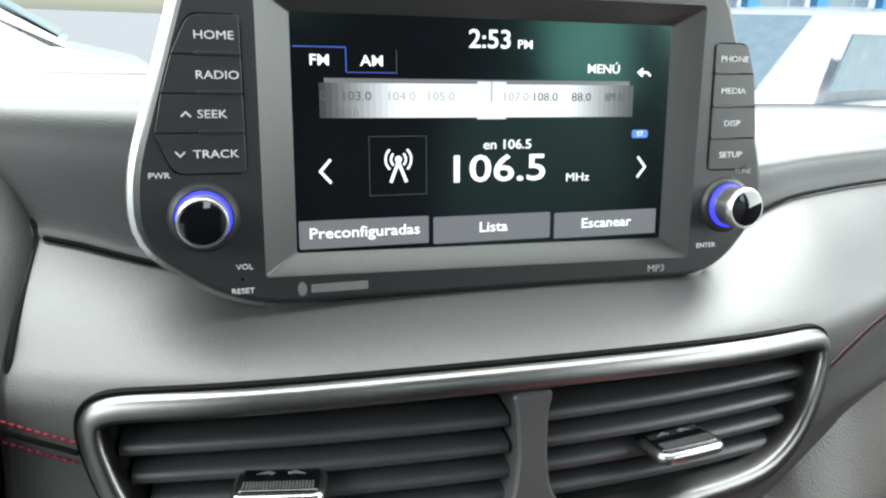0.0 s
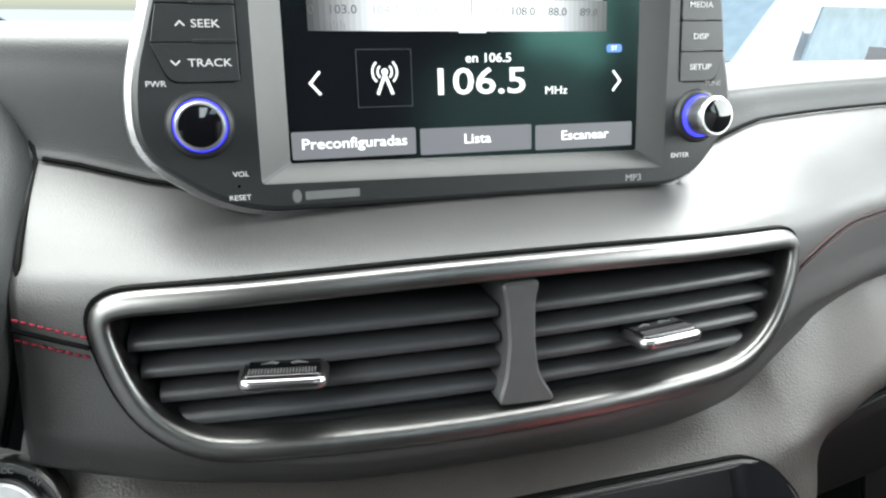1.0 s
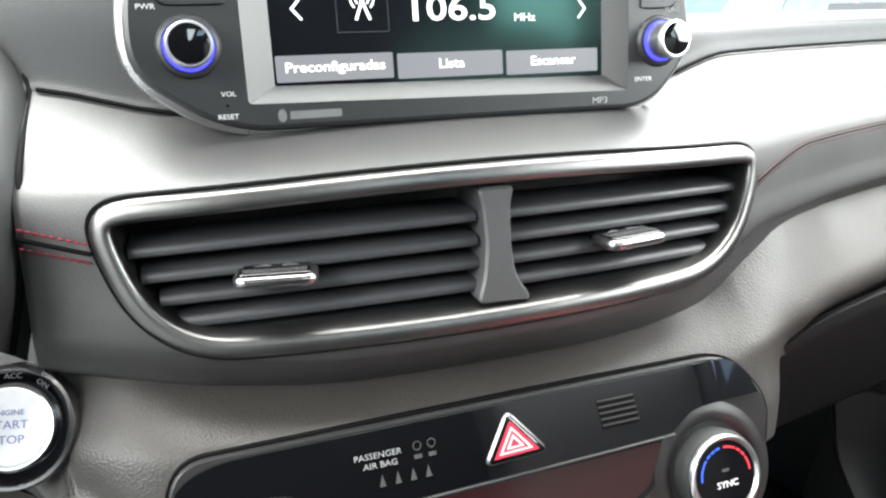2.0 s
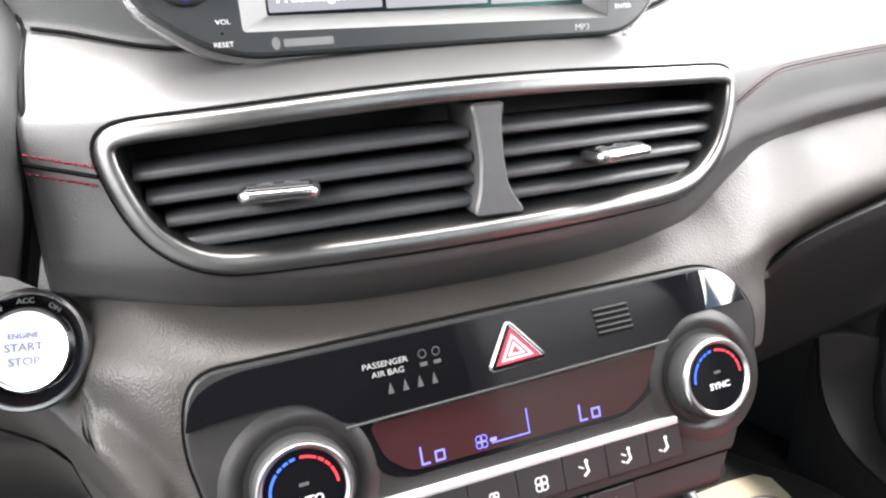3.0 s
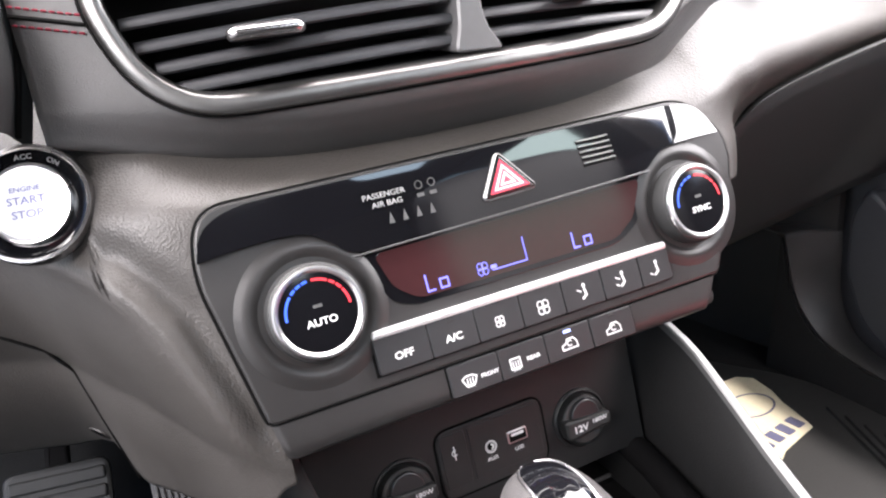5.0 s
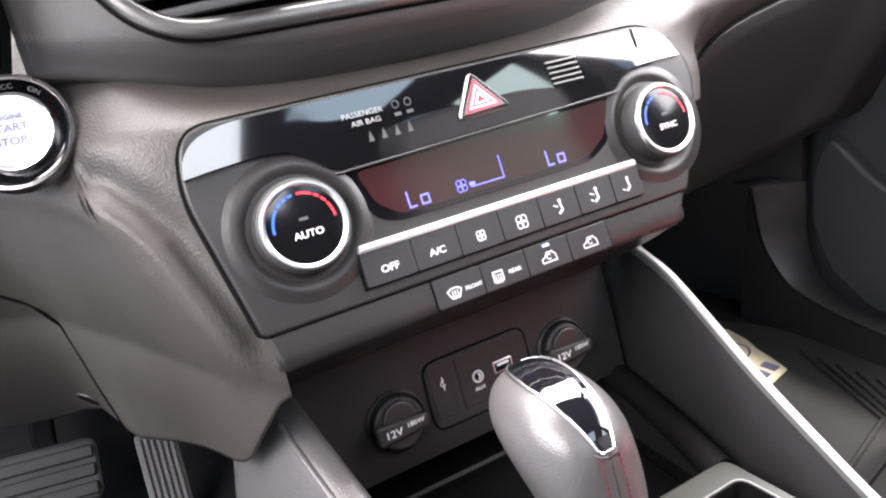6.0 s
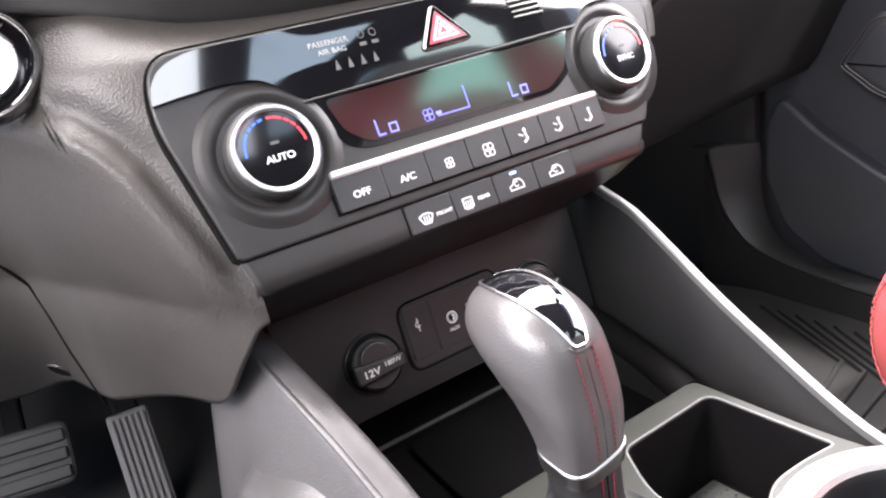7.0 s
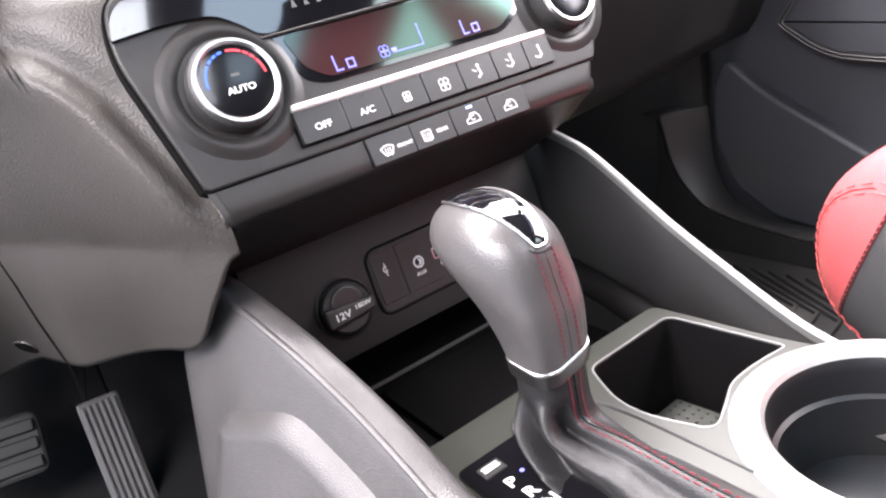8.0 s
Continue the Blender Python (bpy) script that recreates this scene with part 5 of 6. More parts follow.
def boot_point(a, t):
    """Folded leather between the collar (t = 0) and the plate (t = 1)."""
    ca, sa = math.cos(a), math.sin(a)
    sq = (abs(ca) ** 4 + abs(sa) ** 4) ** -0.25
    e = smooth(0.2, 1.05, t) ** 1.05
    cx, cy = -0.036 + 0.011 * e, 0.0645 - 0.062 * e
    rx, ry = 0.0143 + (0.026 - 0.0143) * e, 0.0132 + 0.083 * e
    k = 1 + (sq - 1) * (0.35 + 0.65 * e)
    live = smooth(0.12, 0.3, t) * smooth(1.0, 0.8, t)
    side = 0.5 + 0.5 * math.sin(a + 4.17)
    u = (-math.pi / 2 - a) % (2 * math.pi)
    flow = u - 2.6 * max(0.0, 0.45 - t) + 0.16 * math.sin(7 * t + 0.6)
    span = smooth(0.12, 0.4, u) * smooth(2.5, 1.7, u)
    wave = math.cos(2 * math.pi * (flow - 0.5) / 1.1)
    crinkle = 0.0009 * math.sin(17 * t + 5 * a + 1.5 * math.sin(2 * a)) * math.sin(3 * a - 6 * t) * live
    fold = 0.0082 * (1.6 * (0.5 + 0.5 * wave) ** 1.5 - 0.8) * live * span + crinkle
    slump = 0.006 * live * side
    tent = smooth(0.2, 0.5, t) * smooth(1.0, 0.72, t)
    z = 0.380 - 0.021 * smooth(0, 0.3, t) - 0.022 * max(0.0, (t - 0.2) / 0.8) ** 0.9 + tent * (0.006 * max(0.0, -sa) ** 8 - 0.012 * abs(ca) ** 1.3)
    return Vector((cx + ca * (rx * k + fold + slump * 0.5), cy + sa * (ry * k + fold), z + fold * 0.55))


part("boot", loft([[boot_point(2 * math.pi * i / 120, k / 64) for i in range(120)] for k in range(65)]), BOOT, gear, "folded black leather boot", angle=70)
for da in (-0.13, 0.15):
    stitch_row(lambda t: boot_point(-math.pi / 2 + 0.03 + da * (1.6 - 1.4 * t), 0.02 + 0.9 * t) + Vector((0, -0.0003, 0.0004)), 52, THREAD, gear, 0.6, 0.00026)
part("seam", tube([boot_point(-math.pi / 2 + 0.03, 0.02 + 0.9 * k / 30) + Vector((0, -0.0001, 0.0001)) for k in range(31)], 0.0003, 6), GAP, gear)

# ---- selector gate ----
gate = thing("selector_gate", (-0.065, 0.03, 0.337), "glossy black gear position panel with white letters", "gear indicator")
go = [Vector(p[:2]) for p in rounded([(-0.082, -0.12), (-0.036, -0.12), (-0.036, 0.087), (-0.080, 0.087)], 0.004, 4)]
part("panel", slab(go, 0.335, 0.3385, ID, 0.0008), GLOSS, gate)
part("release_cover", slab(rect(-0.0735, 0.0725, -0.062, 0.0805, 0.0008), 0.338, 0.3392, ID, 0.0004), FACE, gate)
for q in (0.0, 0.0022):
    part("print_bar", slab(rect(-0.072, 0.0755 + q, -0.0635, 0.0768 + q, 0.0002, 2), 0.3391, 0.3393, ID), MARK, gate, smooth=False)
for s, x, y in (("P", -0.0675, 0.0635), ("R", -0.0655, 0.0535), ("N", -0.0635, 0.044), ("D", -0.0625, 0.034)):
    words(s, 0.0085, pose(x, y, 0.3387), MARK, gate, bold=0.0002)
part("position_lamp", slab(circle(-0.0595, 0.066, 0.0011, 12), 0.3384, 0.3387, ID), VIOLETG, gate)

# ---- glove box ----
glove = thing("glove_box", (0.38, 0.28, 0.42), "dark plastic glove box lid with recessed handle", "glove box")


def glove_y(x, z):
    return 0.2475 + 0.16 * (x - 0.25) + 0.5 * (0.53 - z)


LID_TOP = [(0.15, 0.50), (0.2, 0.515), (0.212, 0.5255), (0.222, 0.534), (0.247, 0.5415), (0.31, 0.5495), (0.4, 0.556), (0.615, 0.563)]


def glove_pt(i, j):
    x, z = 0.15 + 0.465 * i, 0.40 + 0.12 * j + j * (spline(LID_TOP, 0.15 + 0.465 * i)[0] - 0.52)
    bulge = 0.004 * smooth(0, 0.06, i) * smooth(0, 0.1, j) * smooth(1.0, 0.93, j)
    return Vector((x, glove_y(x, z) - bulge, z))


def on_glove(x, z, d):
    return Vector((x, glove_y(x, z) - 0.004 - d, z + 0.5 * d))


thicken(part("lid", sheet(60, 40, glove_pt), GLOVEM, glove, angle=60), 0.004)
# both handle lips take a paler colour than the lid, as painted highlights
grip = [on_glove(0.244 + 0.0105 * k, 0.5125 + 0.0112 * (k / 8), 0.001 + 0.0012 * math.sin(math.pi * k / 8)) for k in range(9)]
part("grip_lip", tube(grip, 0.0016, 8, flat=0.7), RAILM, glove, "rounded upper grip lip, paler for its highlight")
lid_top = [on_glove(0.2 + 0.01 * k, spline(LID_TOP, 0.2 + 0.01 * k)[0] - 0.001, 0.0) for k in range(40)]
part("lid_edge", tube(lid_top, 0.0012, 8, flat=0.8), GLOVEM, glove)
pk = [Vector(p) for p in ((0.262, 0.516), (0.325, 0.516), (0.345, 0.517), (0.342, 0.506), (0.318, 0.4945), (0.275, 0.491))]
pk = [Vector(p[:2]) for p in rounded(pk, 0.006, 5)]
# shallow dish; the shade of a deeper pocket is in its colour
part("handle_pocket", loft([[on_glove(p.x, p.y, 0.0006) for p in inset(pk, -0.0015)], [on_glove(p.x, p.y, 0.0003) for p in pk], [on_glove(p.x, p.y, -0.002) for p in inset(pk, 0.004)]], cap1=True), GAP, glove, "shallow handle pocket coloured near-black for its shade")
low = [on_glove(0.228 + 0.0092 * k, 0.4866 + 0.0065 * smooth(7, 10, k), 0.001 + 0.002 * smooth(7, 9, k)) for k in range(11)]
part("handle_lip", tube(low, 0.002, 8, flat=0.8), RAILM, glove, "lower handle lip, paler for its highlight")

# ---- footwell, floor, doors ----
floor = thing("floor", (0, 0, 0.1), "black carpeted car floor", "floor", kind="structure")
part("carpet", slab([(-0.66, -1.6), (0.66, -1.6), (0.66, 0.86), (-0.66, 0.86)], 0.11, 0.14, ID), CARPET, floor, smooth=False)
wall = thing("firewall", (0, 0.8, 0.1), "black carpeted bulkhead below the dashboard", "bulkhead", kind="structure")
part("bulkhead", sheet(20, 20, lambda i, j: Vector((-0.66 + 1.32 * i, 0.62 + 0.2 * smooth(0.0, 0.6, j), 0.13 + 0.51 * j))), CARPET, wall)
mat_ = thing("floor_mat", (0.4, 0.25, 0.15), "black rubber passenger floor mat with raised chevron ribs", "floor mat")
mo = [Vector(p[:2]) for p in rounded([(0.17, -0.1), (0.52, -0.1), (0.50, 0.40), (0.42, 0.53), (0.2, 0.53)], 0.04, 6)]
part("mat_base", slab(mo, 0.138, 0.148, ID, 0.004), MATR, mat_)
for k in range(6):
    d = 0.016 * k
    pts = [Vector((0.235 + d * 0.4, 0.10 + d, 0.149)), Vector((0.40 + d * 0.2, 0.10 + d * 1.5, 0.149)), Vector((0.475 - d * 0.1, 0.24 + d * 1.3, 0.149))]
    part("rib", tube(pts, 0.003, 6), MATR, mat_)
card = thing("paper_floor_card", (0.38, 0.36, 0.15), "torn cream paper protective card lying on the floor mat", "paper card")
co = [(0.25, 0.36), (0.34, 0.30), (0.372, 0.318), (0.425, 0.33), (0.428, 0.338), (0.434, 0.362), (0.437, 0.378), (0.446, 0.40), (0.450, 0.43), (0.437, 0.443), (0.40, 0.445), (0.30, 0.44)]
part("card", slab([Vector(p) for p in co], 0.149, 0.1503, ID), PAPER, card, smooth=False)
for k in range(5):
    part("print_block", slab(rect(-0.006, -0.009, 0.006, 0.009, 0.002), 0.1504, 0.1507, pose(0.345 + 0.018 * k, 0.333 + 0.003 * k, 0, 0, 0, 8)), INK, card, smooth=False)
em = [Vector((0.405 + 0.028 * math.cos(a * math.pi / 20), 0.392 + 0.02 * math.sin(a * math.pi / 20), 0.1506)) for a in range(40)]
part("oval_emblem", tube(em, 0.0012, 4, closed=True, flat=0.2), INK, card)

for side, nm in ((1, "door_passenger"),):
    door = thing(nm, (side * 0.6, 0.1, 0.2), "dark grey plastic front door panel with padded armrest", "door", kind="structure")
    part("panel", slab([(-0.9, 0.12), (0.62, 0.12), (0.66, 0.40), (0.60, 0.71), (-0.9, 0.73)], 0.0, 0.05, Matrix(((0, 0, side, side * 0.575), (1, 0, 0, 0), (0, 1, 0, 0), (0, 0, 0, 1))), 0.01), DOORM, door)
    fr = Matrix(((0, 0, -side, side * 0.577), (1, 0, 0, 0), (0, 1, 0, 0), (0, 0, 0, 1)))
    lo_ = [Vector(p[:2]) for p in rounded([(0.385, 0.372), (0.403, 0.335), (0.403, 0.268), (0.378, 0.21), (0.326, 0.176), (0.2, 0.16), (-0.5, 0.155), (-0.5, 0.225), (0.15, 0.235), (0.217, 0.266), (0.289, 0.306), (0.335, 0.332)], 0.014, 5)]
    part("pocket", slab(lo_, 0.0, 0.02, fr, 0.005, 4), DOORM, door)
    ar = [Vector(p[:2]) for p in rounded([(0.316, 0.408), (0.276, 0.379), (0.247, 0.367), (0.199, 0.362), (-0.5, 0.345), (-0.5, 0.46), (0.28, 0.46)], 0.012, 5)]
    part("armrest", slab(ar, 0.0, 0.03, fr, 0.012, 4), DOORM, door)
    for o_ in (0.004, 0.0075):
        part("armrest_piping", tube([fr @ Vector((p.x, p.y, 0.029)) for p in inset(ar, o_)], 0.0011, 6, closed=True), PAD, door)
    part("door_light", slab(circle(0.229, 0.312, 0.0125, 28), 0.0, 0.001, fr), FACE, door)
    sill = thing("sill_" + ("passenger" if side > 0 else "driver"), (side * 0.52, 0.1, 0.14), "dark plastic door sill and kick panel", "sill", kind="structure")
    SILL = [(-1.2, 0.172, -1.2, 0.166), (0.2, 0.175, 0.2, 0.168), (0.281, 0.177, 0.279, 0.169), (0.345, 0.184, 0.329, 0.169), (0.391, 0.197, 0.374, 0.183), (0.418, 0.22, 0.397, 0.207), (0.435, 0.248, 0.409, 0.244), (0.443, 0.278, 0.411, 0.288), (0.45, 0.308, 0.413, 0.311)]
    sl, skirt = [], []
    for k in range(65):
        yi, zi, yo, zo = spline([(q, *row) for q, row in enumerate(SILL)], k / 8)
        a, b = Vector((side * 0.515, yi, zi)), Vector((side * 0.562, yo, zo))
        sl.append([a + Vector((side * 0.002, 0.005, -0.004)), a, a.lerp(b, 0.12) + Vector((0, -0.002, 0.002)), a.lerp(b, 0.5) + Vector((0, -0.003, 0.003)), a.lerp(b, 0.88) + Vector((0, -0.002, 0.002)), b])
        skirt.append([Vector((side * 0.497, yi + 0.003, 0.138)), Vector((side * 0.512, yi + 0.004, zi - 0.002)), Vector((side * 0.53, yi + 0.006, zi - 0.005))])
    ends = sl[-1]
    sl += [[p + Vector((0, 0.004, 0.0025)) for p in ends], [p + Vector((0, 0.03, 0.003)) for p in ends]]
    part("sill_trim", loft(sl, closed=False), SILLM, sill)
    part("sill_skirt", loft(skirt, closed=False), CARPET, sill, "black carpet edge below the sill")
    kp = []
    for z in (0.13, 0.2, 0.3, 0.42, 0.5):
        kp.append([Vector((side * a, b, z)) for a, b in ((0.564, 0.414), (0.557, 0.416), (0.551, 0.424), (0.545, 0.45), (0.532, 0.49), (0.52, 0.56), (0.50, 0.7))])
    part("kick_panel", loft(kp, closed=False), GLOVEM, sill, "dark kick panel")

# ---- pedals ----
ped = thing("accelerator_pedal", (-0.19, 0.5, 0.14), "black ribbed accelerator pedal", "pedal")
pm = pose(-0.1916, 0.5287, 0.1872, 62) @ pose(0, 0, 0, 0, 0, -3)
part("arm", slab(rect(-0.012, 0.05, 0.012, 0.12, 0.003), -0.02, -0.004, pm, 0.003), TRAYM, ped)
part("pad", slab(rect(-0.0185, -0.085, 0.0185, 0.056, 0.004), -0.008, 0.0, pm, 0.002), METALP, ped)
for k in range(6):
    part("rib", slab(rect(-0.0155 + k * 0.0055, -0.082, -0.0125 + k * 0.0055, 0.051, 0.001), -0.001, 0.0028, pm, 0.0008), METALP, ped)
brk = thing("brake_pedal", (-0.28, 0.55, 0.2), "wide black rubber brake pedal", "pedal")
bmx = pose(-0.285, 0.56, 0.225, 60, 8, 0)
part("pad", slab(rect(-0.045, -0.03, 0.045, 0.03, 0.012), -0.01, 0.0, bmx, 0.004), RUBBER, brk)
for k in range(3):
    part("groove_rib", slab(rect(-0.04, -0.024 + k * 0.017, 0.04, -0.012 + k * 0.017, 0.003), -0.001, 0.004, bmx, 0.002), RUBBER, brk)
part("arm", slab(rect(-0.01, 0.02, 0.01, 0.2, 0.003), -0.03, -0.01, bmx, 0.003), TRAYM, brk)

# ---- passenger seat ----
seat = thing("passenger_seat", (0.36, -0.2, 0.15), "red and grey leather front passenger seat", "car seat")


def cushion(cx, cy, cz_, hx, hy, hz_, e=0.42, n=40, k=28):
    loops = []
    for a in range(1, k):
        ph = -math.pi / 2 + math.pi * a / k
        cp, sp = math.cos(ph), math.sin(ph)
        lp = []
        for b in range(n):
            th = 2 * math.pi * b / n
            c, s = math.cos(th), math.sin(th)
            f = abs(cp) ** e
            lp.append(Vector((cx + hx * f * math.copysign(abs(c) ** e, c), cy + hy * f * math.copysign(abs(s) ** e, s), cz_ + hz_ * math.copysign(abs(sp) ** e, sp))))
        loops.append(lp)
    return loft(loops, cap0=True, cap1=True)


SEAT_C, SEAT_H, SEAT_E = Vector((0.2377, -0.1816, 0.3232)), Vector((0.0655, 0.2774, 0.1111)), 0.8376


def seat_seam(c, f, off=0.0006):
    """The bolster's skin along the slanting cut x - 0.36 y = c, at the turn f about its middle."""
    lo, hi = 0.02, 0.4
    for _ in range(30):
        r = (lo + hi) / 2
        y, z = SEAT_C.y + r * math.cos(f), SEAT_C.z + r * math.sin(f)
        q = Vector((0.36 * y + c, y, z)) - SEAT_C
        if sum(abs(q[k] / SEAT_H[k]) ** (2 / SEAT_E) for k in range(3)) < 1:
            lo = r
        else:
            hi = r
    return Vector((0.36 * y + c, y, z)) + Vector((-0.4, math.cos(f), math.sin(f))) * off


def bolster_piece(lo, hi, name, mat, label):
    bm = cushion(*SEAT_C, *SEAT_H, SEAT_E, 72, 48)
    for c, keep in ((lo, 1), (hi, -1)):
        if c is not None:
            n = Vector((1, -0.36, 0)).normalized() * -keep
            bmesh.ops.bisect_plane(bm, geom=bm.verts[:] + bm.edges[:] + bm.faces[:], plane_co=(c, 0, 0), plane_no=n, clear_outer=True)
    return part(name, bm, mat, seat, label, angle=70)


bolster_piece(0.1873, None, "bolster_top", RED, "red leather bolster top")
side_cut = Vector((0, 2.37, 1)).normalized()
for front, name, mat, label in ((True, "bolster_side", RED, "red leather bolster side"), (False, "bolster_flank", GREY, "grey leather bolster flank")):
    bm = cushion(*SEAT_C, *SEAT_H, SEAT_E, 72, 48)
    bmesh.ops.bisect_plane(bm, geom=bm.verts[:] + bm.edges[:] + bm.faces[:], plane_co=(0.1873, 0, 0), plane_no=Vector((1, -0.36, 0)).normalized(), clear_outer=True)
    bmesh.ops.bisect_plane(bm, geom=bm.verts[:] + bm.edges[:] + bm.faces[:], plane_co=(0, 0, 0.453), plane_no=side_cut * (-1 if front else 1), clear_outer=True)
    part(name, bm, mat, seat, label, angle=70)


def flank_seam(t, off=0.0):
    """The seam between the red side and the grey flank, from top to bottom."""
    z = 0.385 - 0.12 * t
    y = (0.453 + off - z) / 2.37
    lo, hi = 0.0, 0.066
    for _ in range(30):
        r = (lo + hi) / 2
        q = Vector((-r, y - SEAT_C.y, z - SEAT_C.z))
        lo, hi = (r, hi) if sum(abs(q[k] / SEAT_H[k]) ** (2 / SEAT_E) for k in range(3)) < 1 else (lo, r)
    return Vector((SEAT_C.x - r - 0.0004, y, z))


for c in (0.1873 - 0.0014, 0.1873 + 0.0014):
    stitch_row(lambda t: seat_seam(c, 1.0 - 1.75 * t), 64, SEATTHREAD, seat, 0.6, 0.0004)
stitch_row(lambda t: flank_seam(t, 0.004), 30, THREADD, seat, 0.7, 0.0006)
part("seam", tube([seat_seam(0.1873, 1.2 - 2.1 * k / 60, 0.0) for k in range(61)], 0.0005, 6), SEAMRED, seat)
part("seam", tube([flank_seam(k / 40) for k in range(41)], 0.0006, 6), SEAMRED, seat)
part("skirt", cushion(0.30, -0.25, 0.23, 0.085, 0.25, 0.08, 0.5, 64, 40), GREY, seat, "grey leather front skirt")
part("cushion", cushion(0.42, -0.16, 0.28, 0.13, 0.26, 0.08), GREY, seat)
part("backrest", cushion(0.39, -0.5, 0.58, 0.17, 0.07, 0.30), GREY, seat)

# ---- cabin shell ----
shell_ = thing("cabin_shell", (0, -0.3, 0.14), "car body shell with dark headliner and tinted windows", "car body", kind="structure")
for x0, x1, z0, z1 in ((-0.66, 0.66, 0.1, 0.72), (-0.66, 0.66, 1.02, 1.25), (-0.66, 0.1, 0.72, 1.02), (0.31, 0.66, 0.72, 1.02)):
    part("rear_wall", slab([(x0, -1.62), (x1, -1.62), (x1, -1.58), (x0, -1.58)], z0, z1, ID), LINER, shell_)
for side in (-1, 1):
    part("front_pillar", tube([Vector((side * 0.98, 0.84, 0.6)), Vector((side * 0.8, 0.53, 0.93)), Vector((side * 0.60, 0.2, 1.25))], 0.035, 10), LINER, shell_)
    part("centre_pillar", slab([(side * 0.60, -0.53), (side * 0.66, -0.53), (side * 0.66, -0.42), (side * 0.60, -0.42)], 0.7, 1.25, ID), LINER, shell_)
    part("rear_pillar", slab([(side * 0.58, -1.6), (side * 0.66, -1.6), (side * 0.66, -1.25), (side * 0.58, -1.25)], 0.7, 1.25, ID), LINER, shell_)
    part("rear_side_panel", slab([(side * 0.60, -1.6), (side * 0.66, -1.6), (side * 0.66, -0.88), (side * 0.60, -0.88)], 0.12, 0.72, ID), TOPC, shell_)

# unseen low strip, added to block light bouncing in from the ground
part("driver_side_light_blocker", slab([(-0.66, -1.6), (-0.62, -1.6), (-0.62, 0.86), (-0.66, 0.86)], 0.1, 0.2, ID, 0.006), LINER, shell_)
part("underbody", slab(rect(-0.66, -1.6, 0.66, 0.86, 0.06), -0.17, 0.109, ID, 0.03), LINER, shell_)
for x, y in ((-0.6, 0.62), (0.6, 0.62), (-0.6, -1.25), (0.6, -1.25)):
    part("wheel", lathe([(0.02, -0.09), (0.16, -0.1), (0.19, -0.08), (0.2, 0.0), (0.19, 0.08), (0.16, 0.1), (0.02, 0.09)], pose(x, y, -0.15, 0, 90, 0), 36), RUBBER, shell_)


def tinted(name, tint):
    m = bpy.data.materials.new(name)
    m.use_nodes = True
    nt = m.node_tree
    nt.nodes.remove(nt.nodes["Principled BSDF"])
    t, g, mix, fr = (nt.nodes.new("ShaderNode" + k) for k in ("BsdfTransparent", "BsdfGlossy", "MixShader", "Fresnel"))
    t.inputs["Color"].default_value = (*tint, 1)
    g.inputs["Roughness"].default_value = 0.02
    nt.links.new(fr.outputs[0], mix.inputs[0])
    nt.links.new(t.outputs[0], mix.inputs[1])
    nt.links.new(g.outputs[0], mix.inputs[2])
    nt.links.new(mix.outputs[0], nt.nodes["Material Output"].inputs["Surface"])
    return m


GREENT, TEALT = material("privacy_glass", (0.008, 0.0095, 0.009), 0.5, spec=0.08), tinted("teal_tinted_glass", (0.4, 0.62, 0.75))
for side in (-1, 1):
    part("rear_side_glass", slab([(side * 0.628, -1.27), (side * 0.632, -1.27), (side * 0.632, -0.52), (side * 0.628, -0.52)], 0.7, 1.25, ID), GREENT, shell_, "dark tinted rear door glass", smooth=False)
part("rear_glass", slab([(0.1, -1.602), (0.31, -1.602), (0.31, -1.598), (0.1, -1.598)], 0.72, 1.02, ID), GREENT, shell_, "dark tinted rear window", smooth=False)
# unseen roof openings, assumed to match the reflection lamps below them
part("roof_reflection_pane", slab(rect(-0.07, -1.15, 0.14, -0.5, 0.03), 1.25, 1.254, ID), TEALT, shell_, "unseen tinted roof pane added for reflections", smooth=False)
part("roof_reflection_pane", slab(rect(0.24, -0.94, 0.47, -0.56, 0.02), 1.25, 1.254, ID), TEALT, shell_, "unseen tinted roof pane added for reflections", smooth=False)
for x0, y0, x1, y1 in ((-0.62, -1.6, -0.07, 0.2), (-0.07, -1.6, 0.14, -1.15), (-0.07, -0.5, 0.14, 0.2), (0.14, -1.6, 0.24, 0.2), (0.24, -1.6, 0.47, -0.94), (0.24, -0.56, 0.47, 0.2), (0.47, -1.6, 0.62, 0.2)):
    part("roof_lining", slab([(x0, y0), (x1, y0), (x1, y1), (x0, y1)], 1.24, 1.27, ID), LINER, shell_, smooth=False)


# ---- outside ----
ground = thing("ground", (0, 0, -0.35), "pale concrete forecourt", "ground", kind="structure")
PAVE = material("pale_concrete", (0.42, 0.42, 0.41), 0.8, grain=0.3, grain_size=60)
part("ground_sheet", slab([(-300, -300), (300, -300), (300, 300), (-300, 300)], -0.37, -0.35, ID), PAVE, ground, smooth=False)


CARPAINT = material("white_car_paint", (0.8, 0.8, 0.8), 0.25, coat=0.6)
CARGLASS = material("car_window_glass", (0.3, 0.38, 0.42), 0.05, coat=0.5)
TYRE = material("tyre_rubber", (0.02, 0.02, 0.02), 0.8)
BLUEP = material("blue_painted_steel", (0.12, 0.36, 0.62), 0.5)
RENDER = material("white_wall", (0.75, 0.76, 0.76), 0.8)


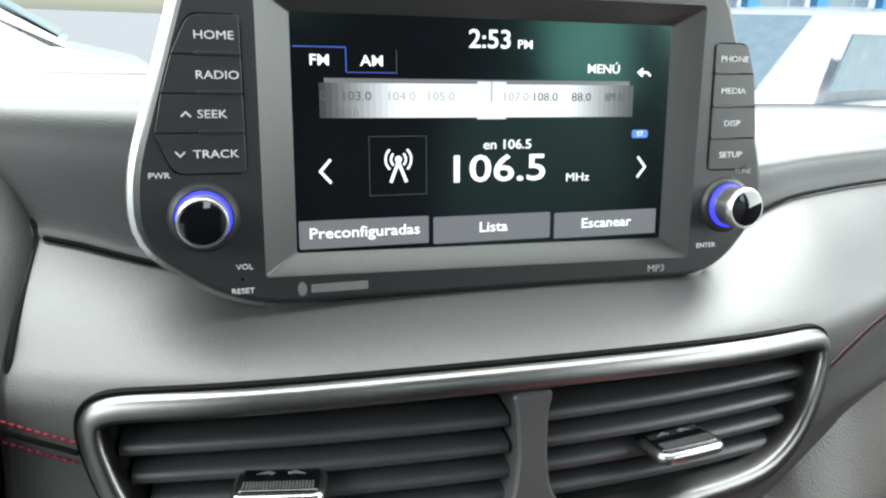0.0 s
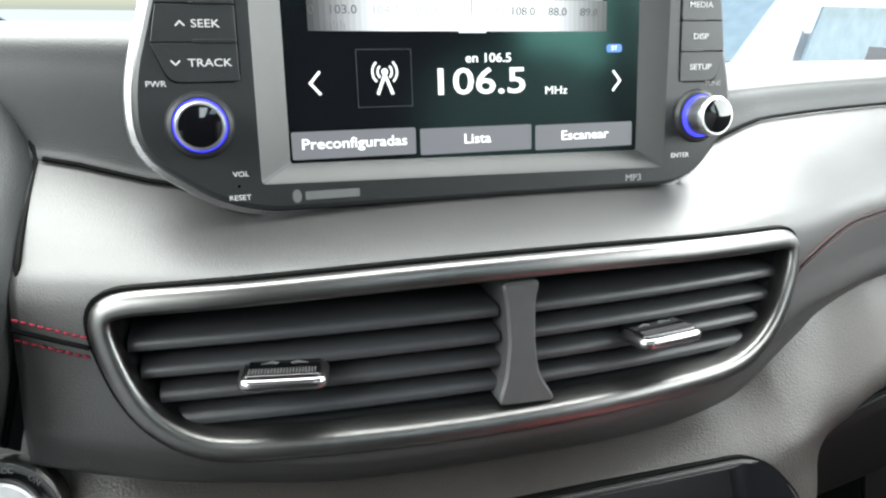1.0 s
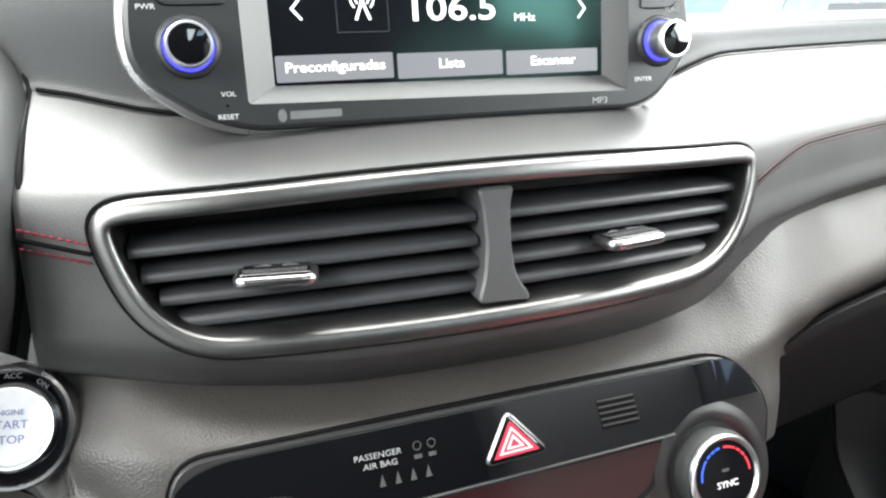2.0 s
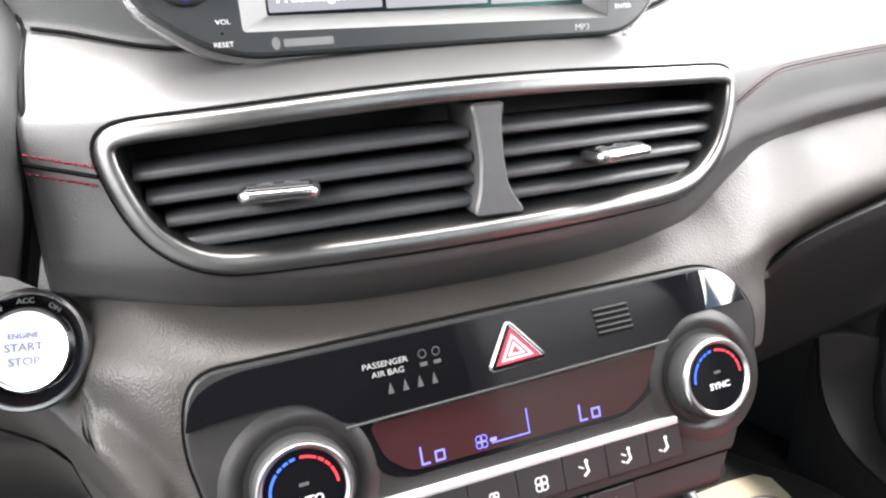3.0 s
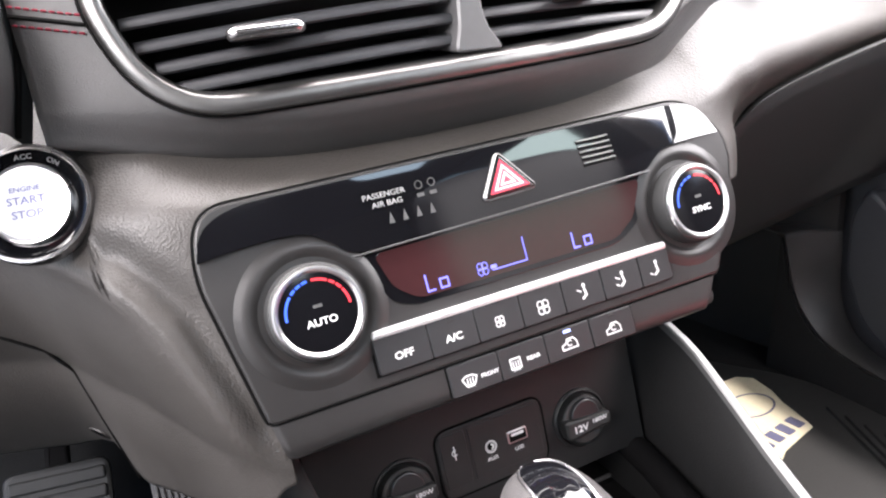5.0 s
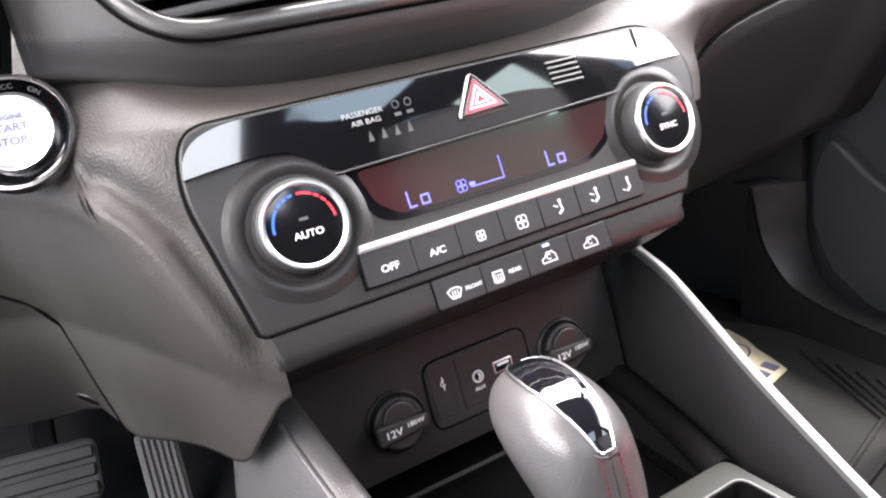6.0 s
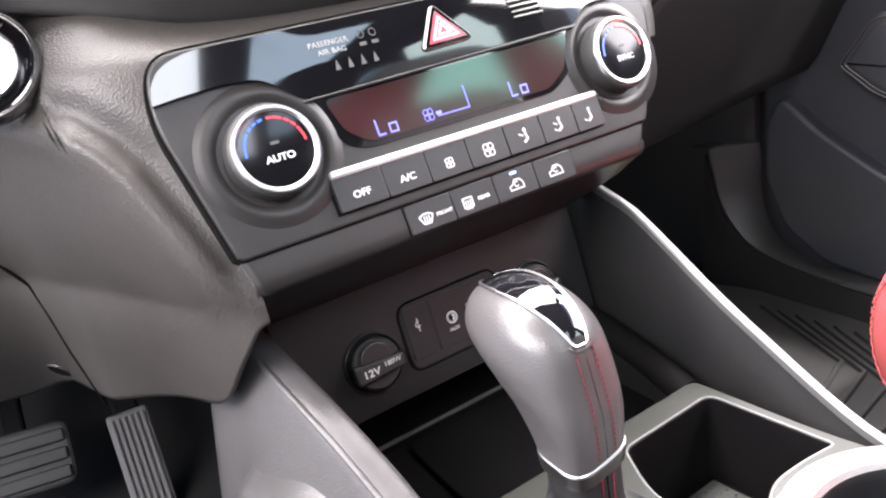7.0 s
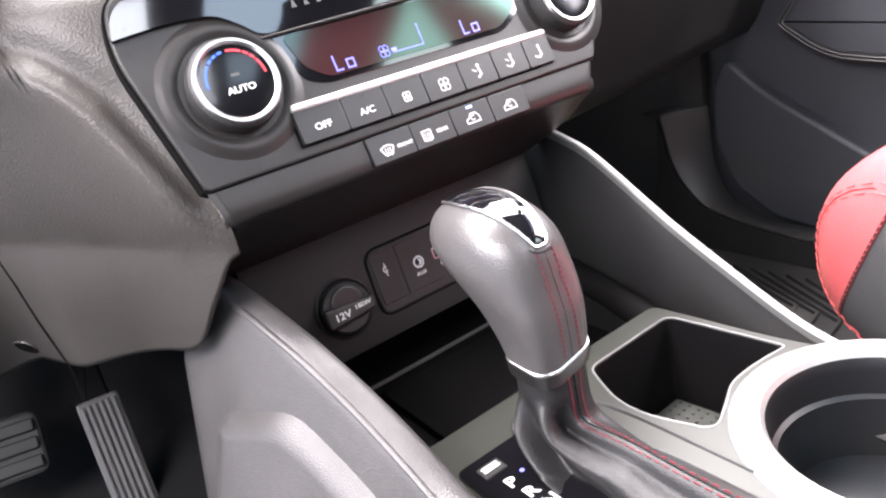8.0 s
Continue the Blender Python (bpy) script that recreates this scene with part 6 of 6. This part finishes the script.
def parked_car(x, y, turn):
    """A small white hatchback, 3.6 m long."""
    car = thing("parked_car", (0, 0, 0), "white parked hatchback with dark windows on the forecourt", "car", "cars on the forecourt")
    car.matrix_world = Matrix.Identity(4)
    def station(u, zlo, zhi, w):
        return [Vector((u, a * w, b)) for a, b in ((-1, zlo), (-1, zhi - 0.12), (-0.9, zhi - 0.02), (-0.5, zhi), (0.5, zhi), (0.9, zhi - 0.02), (1, zhi - 0.12), (1, zlo))]
    body = [station(*q) for q in ((-1.8, 0.25, 0.62, 0.62), (-1.7, 0.18, 0.75, 0.72), (-1.0, 0.16, 0.82, 0.76), (0.0, 0.16, 0.84, 0.77), (0.9, 0.16, 0.82, 0.76), (1.5, 0.18, 0.7, 0.72), (1.75, 0.25, 0.52, 0.6))]
    part("body", loft(body, cap0=True, cap1=True), CARPAINT, car, angle=40)
    roof = [station(*q) for q in ((-1.55, 0.8, 0.86, 0.68), (-1.2, 0.8, 1.2, 0.6), (-0.4, 0.8, 1.27, 0.58), (0.3, 0.8, 1.22, 0.58), (0.95, 0.8, 0.86, 0.68))]
    part("roof", loft(roof, cap0=True, cap1=True), CARPAINT, car, angle=40)
    for sd in (-1, 1):
        for a, b in ((-1.05, -0.45), (-0.38, 0.35)):
            part("side_window", slab([(a, 0.88), (b + 0.12, 0.88), (b, 1.13), (a + 0.03, 1.13)], 0.0, 0.012, Matrix(((1, 0, 0, 0), (0, 0, sd, sd * 0.655), (0, 1, 0, 0), (0, 0, 0, 1)))), CARGLASS, car, smooth=False)
        for u in (-1.12, 1.1):
            part("wheel", lathe([(0.02, -0.02), (0.27, -0.02), (0.28, 0.0), (0.28, 0.14), (0.26, 0.16), (0.02, 0.15)], Matrix(((1, 0, 0, u), (0, 0, sd, sd * 0.62), (0, 1, 0, 0.28), (0, 0, 0, 1))), 28), TYRE, car)
    part("windscreen", slab([(0.42, -0.5), (0.9, -0.58), (0.9, 0.58), (0.42, 0.5)], 0.0, 0.012, Matrix(((1, 0, 0, 0), (0, 1, 0, 0), (-0.62, 0, 1, 1.45), (0, 0, 0, 1)))), CARGLASS, car, smooth=False)
    car.matrix_world = pose(x, y, -0.35, 0, 0, turn)
    return car


parked_car(2.6, 3.4, 200)
parked_car(-2.6, 7.2, 10)
parked_car(1.2, 9.5, 12)
hall = thing("showroom_building", (6, 14, -0.35), "white showroom front with blue steel columns", "building")
part("wall", slab([(3, 15.2), (26, 15.2), (26, 15.6), (3, 15.6)], -0.35, 4.2, ID), RENDER, hall, smooth=False)
part("roof_edge", slab([(3, 14.4), (26, 14.4), (26, 15.7), (3, 15.7)], 4.2, 4.6, ID), BLUEP, hall, smooth=False)
for k in range(12):
    part("column", slab(rect(3.4 + 1.9 * k, 14.6, 3.75 + 1.9 * k, 14.85, 0.03), -0.35, 4.2, ID), BLUEP, hall)
    part("window_pane", slab(rect(3.95 + 1.9 * k, 15.15, 4.95 + 1.9 * k, 15.19, 0.01), 0.3, 3.4, ID), CARGLASS, hall, smooth=False)
